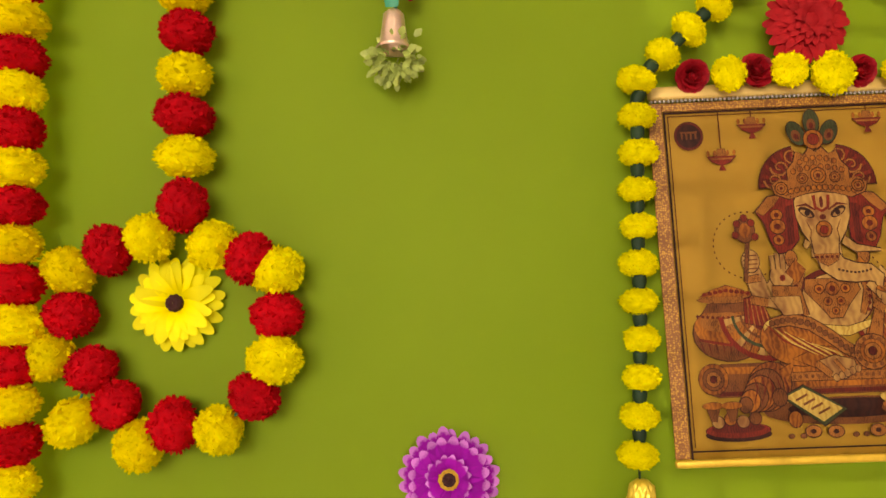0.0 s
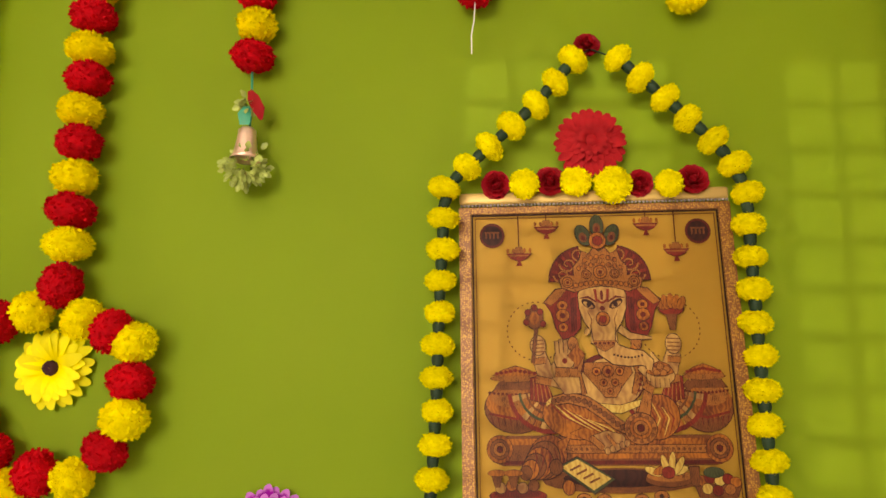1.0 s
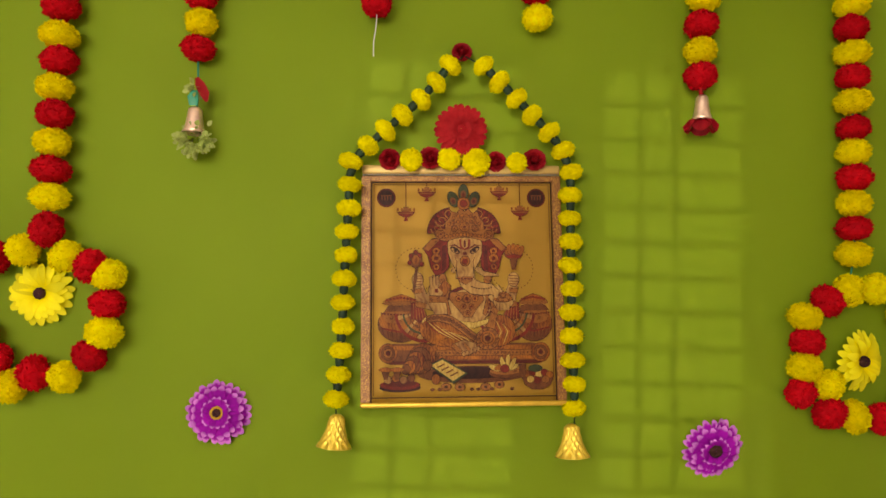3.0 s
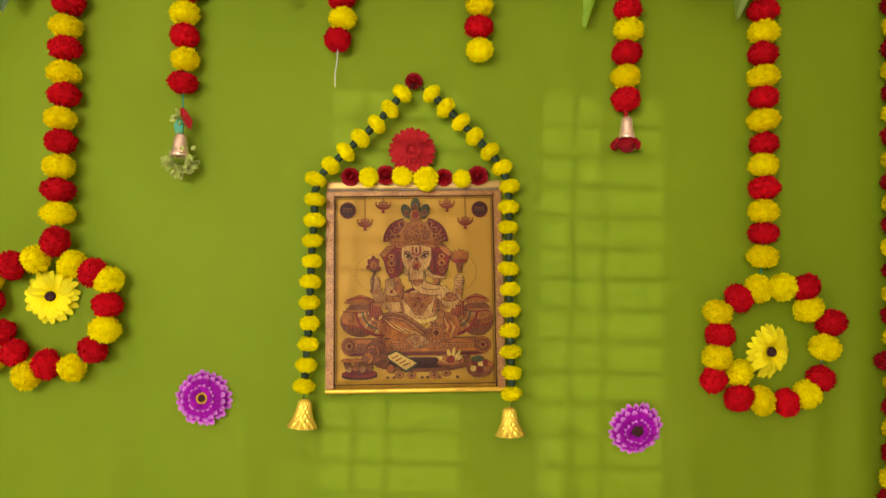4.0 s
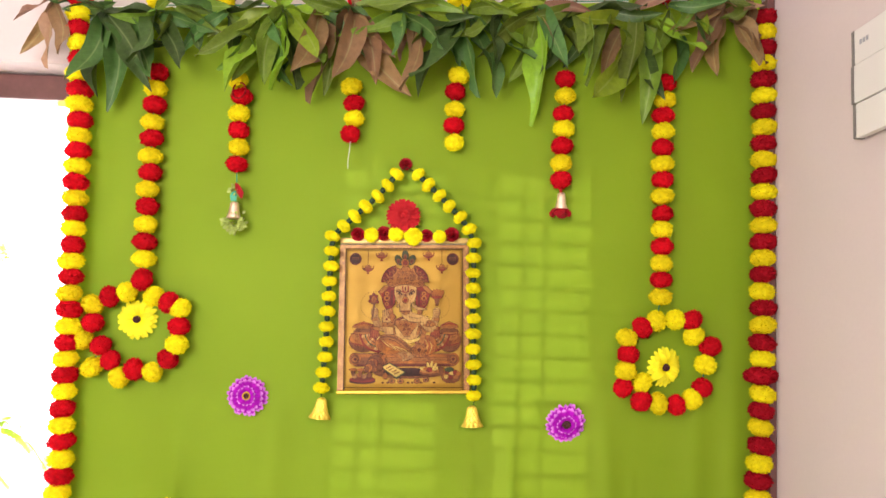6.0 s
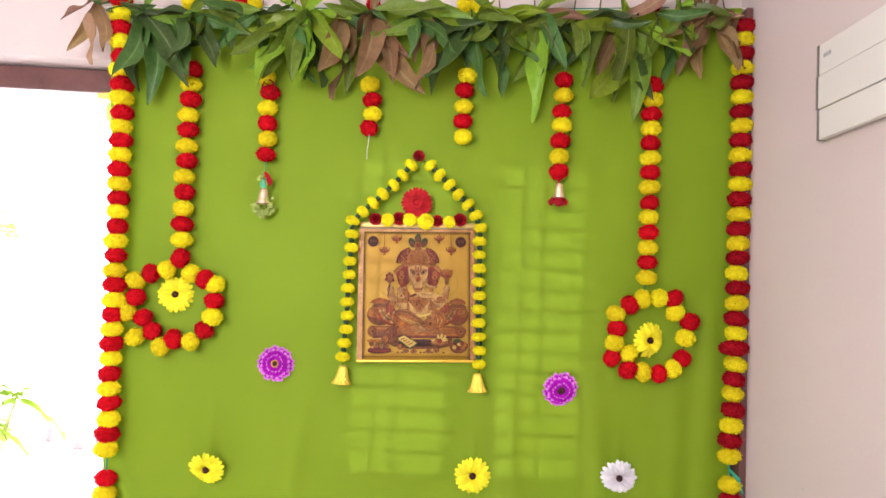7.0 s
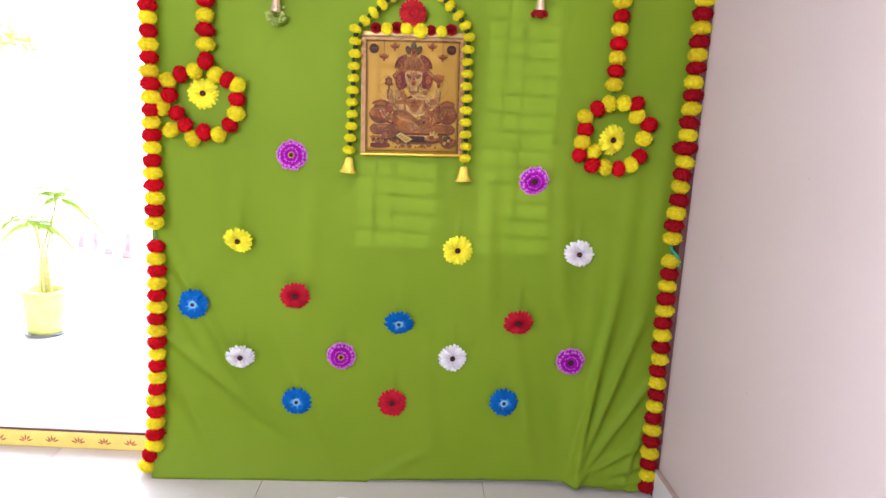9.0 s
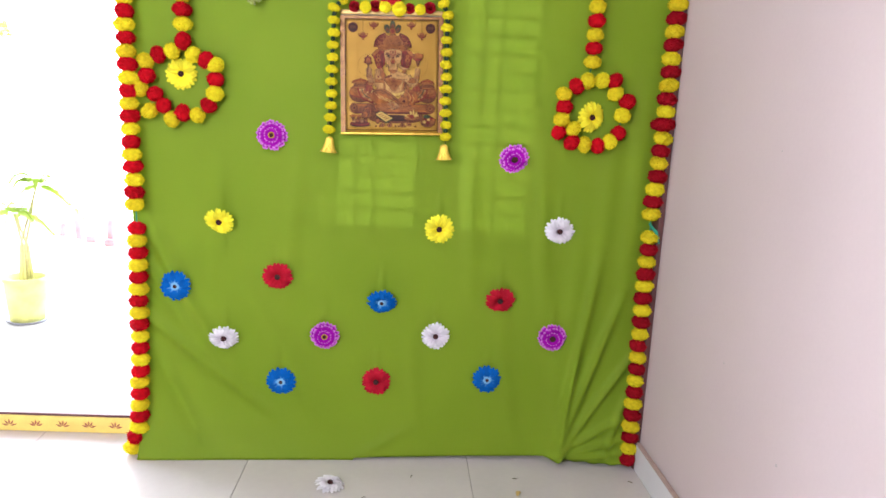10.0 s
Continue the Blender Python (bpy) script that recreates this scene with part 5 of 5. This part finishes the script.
ROSES = [rose_mesh(k) for k in range(3)]
for k, (x, y, z, s, turn) in enumerate(((0.0, -0.022, 1.797, 0.95, 10), (-0.118, -0.026, 1.604, 1.0, 60), (-0.049, -0.028, 1.606, 1.08, 0), (0.064, -0.026, 1.608, 0.95, 40), (0.131, -0.026, 1.611, 1.08, 100))):
    m = pose(x, y + 0.012, z, 90 + (18 if k % 2 else -12), 0, 0) @ pose(0, 0, 0, 0, 0, turn) @ Matrix.Diagonal((s * 0.82, s * 0.82, s * 0.9, 1))
    core = part("rose", lathe(bmesh.new(), [(0.0003, 0.0), (0.007, 0.002), (0.006, 0.012), (0.0003, 0.017)], 10), M_ROSE, pg, "dark red fabric rose", m=m)
    for me in ROSES[k % 3]:
        part("petal", me, M_ROSE, core)
for x, z, w in ((-0.082, 1.601, 0.038), (-0.017, 1.606, 0.040), (0.029, 1.602, 0.048), (0.099, 1.604, 0.038)):
    bloom(pg, Vector((x, -0.030, z)), Vector((0.05, -1, 0.1)), w, 0.026, M_LEMON)
red_f = thing("red_rosette", "large red fabric gerbera rosette above the poster", "flower", m=pose(0.001, -0.028, 1.655, 92, 0, 0))
for me, n, h, s in ((P_LONG, 24, 0.0, 0.87), (P_LONG, 22, 0.004, 0.70), (P_MID, 18, 0.008, 0.62), (P_SHORT, 14, 0.011, 0.8)):
    for k in range(n):
        a = 2 * math.pi * (k + frng.uniform(-0.15, 0.15)) / n
        part("petal", me, M_REDF, red_f, m=Matrix.Rotation(a, 4, "Z") @ Matrix.Translation((0, 0, h)) @ Matrix.Rotation(frng.uniform(-0.15, 0.05), 4, "Y") @ Matrix.Diagonal((s, s, s, 1)))

part("middle", lathe(bmesh.new(), [(0.009, 0.008), (0.011, 0.014), (0.007, 0.019), (0.0003, 0.020)], 14, lambda a, j: 1 + 0.12 * math.sin(5 * a + j)), M_REDF, red_f)

# ---- mango leaves along the top ----


def leaf_mesh(seed):
    r = random.Random(seed)
    bm = bmesh.new()
    segs, pts, ws = 9, [], []
    bend, sway, twist = r.uniform(-0.35, 0.75), r.uniform(-0.15, 0.15), r.uniform(-0.14, 0.14)
    for k in range(segs + 1):
        t = k / segs
        pts.append(Vector((sway * math.sin(math.pi * t) + twist * t * t, -bend * t * t * 0.5, -t)))
        w = 0.0 if k == segs else 0.158 * math.sin(math.pi * min(1, 0.05 + t * 0.95)) ** 0.72 * (1.10 - 0.25 * t) + 0.006
        ws.append(max(w, 0.004))
    rows = []
    for i, p in enumerate(pts):
        wave = 0.030 * math.sin(i * 1.3 + seed)
        rows.append([bm.verts.new(p + Vector((ws[i] * q, (-0.30 - 0.25 * math.sin(i * 0.9 + seed * 2)) * ws[i] * abs(q) * 1.6 + wave * q, 0))) for q in (-1, -0.5, 0, 0.5, 1)])
    uv = bm.loops.layers.uv.new("UVMap")
    for j, (a, b) in enumerate(zip(rows, rows[1:])):
        for i in range(4):
            f = bm.faces.new((a[i], a[i + 1], b[i + 1], b[i]))
            for lp, (u, v) in zip(f.loops, ((i / 2 - 1, j), (i / 2 - 0.5, j), (i / 2 - 0.5, j + 1), (i / 2 - 1, j + 1))):
                lp[uv].uv = (u, v / segs)
    return mesh_of("leaf", bm)


LEAVES = [leaf_mesh(k) for k in range(9)]


LEAF_KIND = {"d": "dark", "m": "mid", "b": "bright", "n": "brown", "p": "pink"}


def leaf_bunch(x, drop, spec, label, seed=0):
    """A twig hung over the line, its leaves spread from the tip: kind, angle (0 down, to the right positive) and length in cm."""
    r = random.Random(seed)
    b = thing("mango_leaf_bunch", label, "leaves", "mango leaf bunches", pose(x, -0.022, line_z(x) - drop))
    lean = r.uniform(-0.012, 0.012)
    part("twig", tube(bmesh.new(), [(lean, 0.030, drop + r.uniform(0.035, 0.055)), (lean * 0.4, 0.026, drop), (0, 0.004, drop * 0.5), (0, -0.012, 0)], [0.0018, 0.0024, 0.0028, 0.002]), M_STEM, b)
    for k, word in enumerate(spec.split()):
        angle, cm = (float(q) for q in word[1:].split(":"))
        kind, s = LEAF_KIND[word[0]], cm / 77
        a = angle + r.uniform(-5, 5)
        out = r.uniform(4, 20) if abs(a) < 70 else r.uniform(12, 34)
        m = (Matrix.Translation((r.uniform(-0.006, 0.006), -0.006 - 0.005 * (k % 4), r.uniform(-0.012, 0.010))) @ pose(0, 0, 0, 0, -a, 0) @ pose(0, 0, 0, -out, 0, 0)
             @ pose(0, 0, 0, 0, 0, r.uniform(-55, 55)) @ Matrix.Diagonal((s * r.uniform(0.58, 0.82), s, s, 1)))
        part("leaf", LEAVES[r.randrange(9)], M_LEAFS[kind], b, m=m, label={"brown": "brownish young leaf", "pink": "pinkish young leaf"}.get(kind, ""))
    return b


def line_z(x):
    u = (x + 1.0) / 2.0
    return 2.202 + 0.085 * u + 0.035 * u * u


BUNCHES = [(-0.972, 0.005, "n-25:13 p0:15 n18:14 p-60:9 n100:10", "small bunch of dull brown mango leaves at the cloth's edge"),
           (-0.905, 0.012, "d-85:12 d80:13 d60:9 m110:8", "bunch of dark green mango leaves over the cloth's edge"),
           (-0.827, 0.034, "d-6:20 d2:21 d14:22 d28:22 d42:22 d60:15 d-80:8 m130:9", "bunch of long dark green mango leaves"),
           (-0.70, 0.03, "d30:20 d-70:14 d10:17 d70:15 m110:11", "bunch of dark green mango leaves"),
           (-0.64, 0.028, "m-75:13 m-50:13 b-35:10 m55:14 m85:13 d25:13 m5:10", "bunch of small green mango leaves"),
           (-0.50, 0.035, "d-85:14 d80:13 d-40:14 m35:15 d5:12", "bunch of dark green mango leaves"),
           (-0.40, 0.04, "m-10:17 d20:19 m-45:17 d50:13", "bunch of green mango leaves"),
           (-0.351, 0.030, "b175:11 b-95:15 b130:13 b-62:16 m-42:20 b-28:23 m-12:19 b12:20 m25:17 b38:19 b55:12 d5:21", "bunch of broad light green mango leaves"),
           (-0.25, 0.035, "d-30:17 m10:18 n-12:21 d45:15 d80:12", "bunch of green and brownish mango leaves"),
           (-0.160, 0.028, "n158:11 m-125:13 n-25:23 n-8:22 p-42:16 n10:19 m80:18 n40:15 p22:12 m-100:11 n28:24", "bunch of brown and pinkish young mango leaves"),
           (-0.05, 0.035, "m-60:14 d60:17 m85:15 d20:13 p5:12", "bunch of pinkish and green mango leaves"),
           (0.022, 0.05, "n-4:20 p-14:13 d40:14 m-70:14 d80:12", "bunch of pinkish and green mango leaves"),
           (0.138, 0.05, "d-26:23 d-12:21 d8:19 d24:20 d38:19 b-95:12 m95:12 m-60:13 b150:8", "bunch of long dark green mango leaves"),
           (0.23, 0.03, "m40:15 m-40:14 d0:15 b85:12 m-90:12", "bunch of green mango leaves"),
           (0.336, 0.026, "m-45:17 m-20:18 n8:15 d22:17 m40:15 b120:11 p80:12 b-70:14 b2:25 m150:9", "bunch of green and brown mango leaves"),
           (0.45, 0.03, "d-20:19 m20:16 d65:14 m-70:13 m0:15", "bunch of dark green mango leaves"),
           (0.53, 0.04, "d-35:16 m-12:20 m30:15 d80:12", "bunch of green mango leaves"),
           (0.607, 0.050, "b-80:15 b-150:11 b-30:26 m-16:22 n-22:17 m8:24 b38:17 p125:14 b60:13 d20:21", "bunch of fresh green mango leaves"),
           (0.70, 0.04, "d10:17 m-30:14 m45:13 d80:12", "bunch of green mango leaves"),
           (0.766, 0.020, "m-35:11 b20:10 m70:12 d-10:14 m165:7 b120:9", "bunch of small fresh green mango leaves"),
           (0.859, 0.034, "n-32:19 n-15:17 n-55:15 p-80:9 n8:18 n20:16 p75:8 n150:12 n-120:8 m40:9", "bunch of brown mango leaves"),
           (0.925, 0.03, "n-14:16 n2:13 m-45:13 n-70:9", "small bunch of brown mango leaves in the corner")]
for k, (x, drop, spec, label) in enumerate(BUNCHES):
    leaf_bunch(x, drop, spec, label, seed=100 + k)
bits = thing("marigold_string", "marigold string laid along the line behind the leaves", "garland")
part("cord", tube(bmesh.new(), [(x, 0.006, line_z(x) + 0.004) for x in (-0.75, -0.4, 0.0, 0.4, 0.75)], 0.0018), M_CORD, bits)
for x, mat in ((-0.71, M_YEL), (-0.60, M_YEL), (-0.555, M_RED), (-0.515, M_YEL), (-0.16, M_RED), (0.115, M_YEL), (0.155, M_YEL), (0.70, M_RED)):
    bloom(bits, Vector((x, -0.004, line_z(x) + 0.012)), (1, 0, 0.1), 0.05, 0.045, mat)

# ---- air conditioner on the side wall ----
for k, (y, z, r_) in enumerate(((-0.62, 0.62, 0.004), (-0.35, 0.95, 0.003), (-0.95, 0.48, 0.005), (-0.78, 1.22, 0.003))):
    mark = thing("wall_chip", "tiny grey chip in the pink wall paint", "mark", "chips in the wall", pose(RIGHT, y, z, 0, -90, 0))
    part("chip", lathe(bmesh.new(), [(0.0003, 0.0008), (r_ * 0.8, 0.0007), (r_, -0.001)], 7, lambda a, j: 1 + 0.3 * math.sin(3 * a + 1)), M_GROUT, mark)
ac = thing("air_conditioner", "slim white wall-mounted air conditioner with a three-band front", "air conditioner")
AC_Y0, AC_Y1, AC_Z, AC_X = -1.32, -0.448, 1.801, 0.960
part("body", boxed(AC_X + 0.010, RIGHT - 0.002, AC_Y0, AC_Y1, AC_Z + 0.004, AC_Z + 0.238, bevel=0.008, seg=3), M_AC, ac)
for z0, z1, x in ((0.0, 0.073, 0.003), (0.0745, 0.156, 0.0), (0.1575, 0.233, 0.002)):
    part("front_panel", boxed(AC_X + x, AC_X + 0.018, AC_Y0 - 0.002, AC_Y1 - 0.006, AC_Z + z0, AC_Z + z1, bevel=0.002, seg=2), M_AC, ac, smooth=False)
    part("end_seam", boxed(AC_X + x - 0.001, AC_X + 0.022, AC_Y1 - 0.0058, AC_Y1 + 0.002, AC_Z + z0, AC_Z + z1), M_AC_GAP, ac, "dark grey seam along the end", smooth=False)
part("display", boxed(AC_X - 0.002, AC_X + 0.004, -0.79, -0.755, AC_Z + 0.185, AC_Z + 0.212, bevel=0.003, seg=2), M_AC_GAP, ac, "small dark display window", smooth=False)
for k in range(3):
    part("badge", boxed(AC_X + 0.0015, AC_X + 0.005, -0.482 - 0.011 * k, -0.474 - 0.011 * k, AC_Z + 0.196, AC_Z + 0.206), M_GREY_INK, ac, "grey badge bar", smooth=False)

# ---- litter on the floor ----
for k, (x, y, a) in enumerate(((0.141, -0.151, 70), (0.511, -0.148, -10), (-0.02, -0.30, 40), (0.93, -0.15, -25))):
    t = thing("twig_scrap", "tiny brown scrap of stem on the tiles", "scrap", "scraps on the floor", pose(x, y, 0.002, 0, 0, a))
    part("stem", tube(bmesh.new(), [(-0.008, 0, 0), (0, 0.001, 0.001), (0.009, 0, 0)], 0.0012), M_STEM, t)
t = thing("petal_scrap", "pale petal lying on the tiles", "petal", m=pose(0.503, -0.266, 0.002, 0, 0, 70))
part("blade", strip(bmesh.new(), [Vector((0, 0, 0)), Vector((0.012, 0, 0.006)), Vector((0.026, 0, 0.004))], (0.004, 0.009, 0.003), 0.4), M_PALE_FOIL, t)

# ---- the yard outside the door ----
M_PAVE = surface("pale_concrete_paving", (0.62, 0.60, 0.57), 0.8, var=0.1, scale=2)
M_POT = surface("yellow_green_plastic_pot", (0.72, 0.74, 0.25), 0.5, var=0.3, scale=10)
M_PALM = surface("palm_green", (0.50, 0.62, 0.12), 0.5, var=0.3, scale=12, trans=0.9)
M_TRUNK = surface("palm_stem", (0.55, 0.50, 0.25), 0.7, var=0.3, scale=20)
# emissive panel added behind the yard: whites out the doorway and backlights the plants
M_SKYGLOW = glow("daylight_stand_in_glow", (1.0, 1.0, 1.0), 10.0)
setting("ground", boxed(-60, 60, WALL_B + 0.022, 90, -0.3, -0.1), M_PAVE, "pale sunlit concrete yard", "ground")
setting("backdrop", boxed(-14, 6, 6.0, 6.05, -0.1, 9), M_SKYGLOW, "glowing white panel standing in for daylight over the yard", "daylight")
rng = random.Random(31)
palm = thing("potted_palm", "small potted palm in a yellow-green pot standing in the yard", "plant", m=pose(-2.20, 1.86, -0.1) @ Matrix.Scale(0.93, 4))
part("pot", lathe(bmesh.new(), [(0.0004, 0.0), (0.10, 0.0), (0.115, 0.12), (0.13, 0.27), (0.14, 0.275), (0.14, 0.30), (0.12, 0.30), (0.118, 0.26), (0.0004, 0.25)], 24), M_POT, palm)
part("saucer", lathe(bmesh.new(), [(0.0004, 0.001), (0.115, 0.001), (0.128, 0.016), (0.120, 0.016), (0.09, 0.008)], 24), M_GREY_INK, palm, "grey saucer")
for k in range(4):
    part("stem", tube(bmesh.new(), [(0.02 * k - 0.03, 0.01 * k, 0.25), (0.015 * k - 0.02, 0, 0.5), ((0.10, 0, 0.92), (-0.06, 0, 0.74))[k % 2]], [0.012, 0.009, 0.005]), M_TRUNK, palm)
for k in range(20):
    a, lift = rng.uniform(0, 6.28), rng.uniform(0.1, 1.5)
    crown = Vector((0.10, 0, 0.90)) if k % 2 else Vector((-0.06, 0, 0.72))
    d = Vector((math.cos(a) * 0.8, math.sin(a) * 0.8, lift)).normalized()
    ln = rng.uniform(0.20, 0.34)
    rib = [crown + d * ln * t + Vector((0, 0, -0.42 * ln * t * t * 2)) for t in (0, 0.25, 0.5, 0.75, 1.0)]
    bm = tube(bmesh.new(), rib, 0.004, 5)
    side = d.cross(Vector((0, 0, 1))).normalized()
    for q in range(26):
        t = 0.15 + 0.85 * q / 25
        i = min(3, int(t * 4))
        p = rib[i].lerp(rib[i + 1], t * 4 - i)
        for s in (-1, 1):
            e = (side * s + d * 0.5 + Vector((0, 0, -0.25))).normalized()
            w = 0.09 * math.sin(math.pi * (0.15 + 0.8 * t))
            strip(bm, [p, p + e * w * 0.5, p + e * w + Vector((0, 0, -0.02))], (0.002, 0.0048, 0.001), 0.2)
    part("frond", bm, M_PALM, palm)
hedge = thing("yard_tree", "young tree with a low leafy green branch over the yard", "tree", m=pose(-3.1, 3.0, -0.1))
part("trunk", tube(bmesh.new(), [(-0.85, 0, 0.0), (-0.82, 0.02, 0.9), (-0.84, 0, 1.8), (-0.8, 0, 2.6)], [0.06, 0.05, 0.04, 0.015], 9), M_TRUNK, hedge)
part("branch", tube(bmesh.new(), [(-0.83, 0, 1.55), (-0.5, 0, 1.80), (0, 0.02, 1.82), (0.3, 0, 1.81)], [0.025, 0.018, 0.012, 0.005]), M_TRUNK, hedge)
bm = bmesh.new()
for k in range(260):
    c = Vector((rng.uniform(-0.7, 0.28), rng.uniform(-0.12, 0.12), 1.84 + rng.gauss(0.0, 0.045)))
    d = Vector((rng.gauss(0, 1), rng.gauss(0, 1), rng.gauss(0.2, 0.7))).normalized()
    strip(bm, [c, c + d * 0.03, c + d * 0.055], (0.004, 0.018, 0.002), 0.3, Vector((rng.uniform(-1, 1), -1, 0.5)))
part("foliage", bm, M_PALM, hedge, kind="stuff")

M_MARKER = surface("faded_red_marker_paint", (0.78, 0.36, 0.38), 0.7, var=0.25, scale=14)
for k, (x, y, h, lean) in enumerate(((-3.32, 4.75, 0.20, 6), (-3.10, 4.62, 0.30, -5), (-2.72, 4.40, 0.38, 4))):
    t = thing("marker_post", "short red and white painted post in the yard", "post", "posts in the yard", pose(x, y, -0.1, 0, lean, 0))
    part("shaft", boxed(-0.028, 0.028, -0.025, 0.025, 0, h * 0.62, bevel=0.006), M_MARKER, t, smooth=False)
    part("cap", boxed(-0.024, 0.024, -0.021, 0.021, h * 0.621, h, bevel=0.006), M_WHITE, t, "white painted top", smooth=False)
for k, (x, y) in enumerate(((-2.93, 4.5), (-2.70, 4.35))):
    t = thing("kerb_block", "small red painted kerb block in the yard", "kerb block", "kerb blocks in the yard", pose(x, y, -0.1, 0, 0, 12 * k))
    part("block", boxed(-0.045, 0.045, -0.04, 0.04, 0, 0.06, bevel=0.008, seg=2), M_MARKER, t, smooth=False)

# ---- scrap of an old festoon under the door head ----
fest = thing("door_festoon", "scrap of orange and green festoon hanging from the door head", "festoon", m=pose(-0.965, 0.118, 1.972))
part("strip", strip(bmesh.new(), [Vector((-0.02, 0, 0.0)), Vector((-0.018, -0.002, -0.012)), Vector((-0.02, 0, -0.024))], (0.028, 0.03, 0.026), 0.1, Vector((0, -1, 0))), M_YELLOW_PAINT, fest, "orange ribbon")
part("leaf", strip(bmesh.new(), [Vector((0.0, 0, -0.02)), Vector((0.0, -0.004, -0.05)), Vector((0.004, -0.004, -0.08)), Vector((0.003, 0, -0.105))], (0.006, 0.018, 0.017, 0.004), 0.3, Vector((0, -1, 0))), M_LEAFS["bright"], fest, "fresh green leaf")
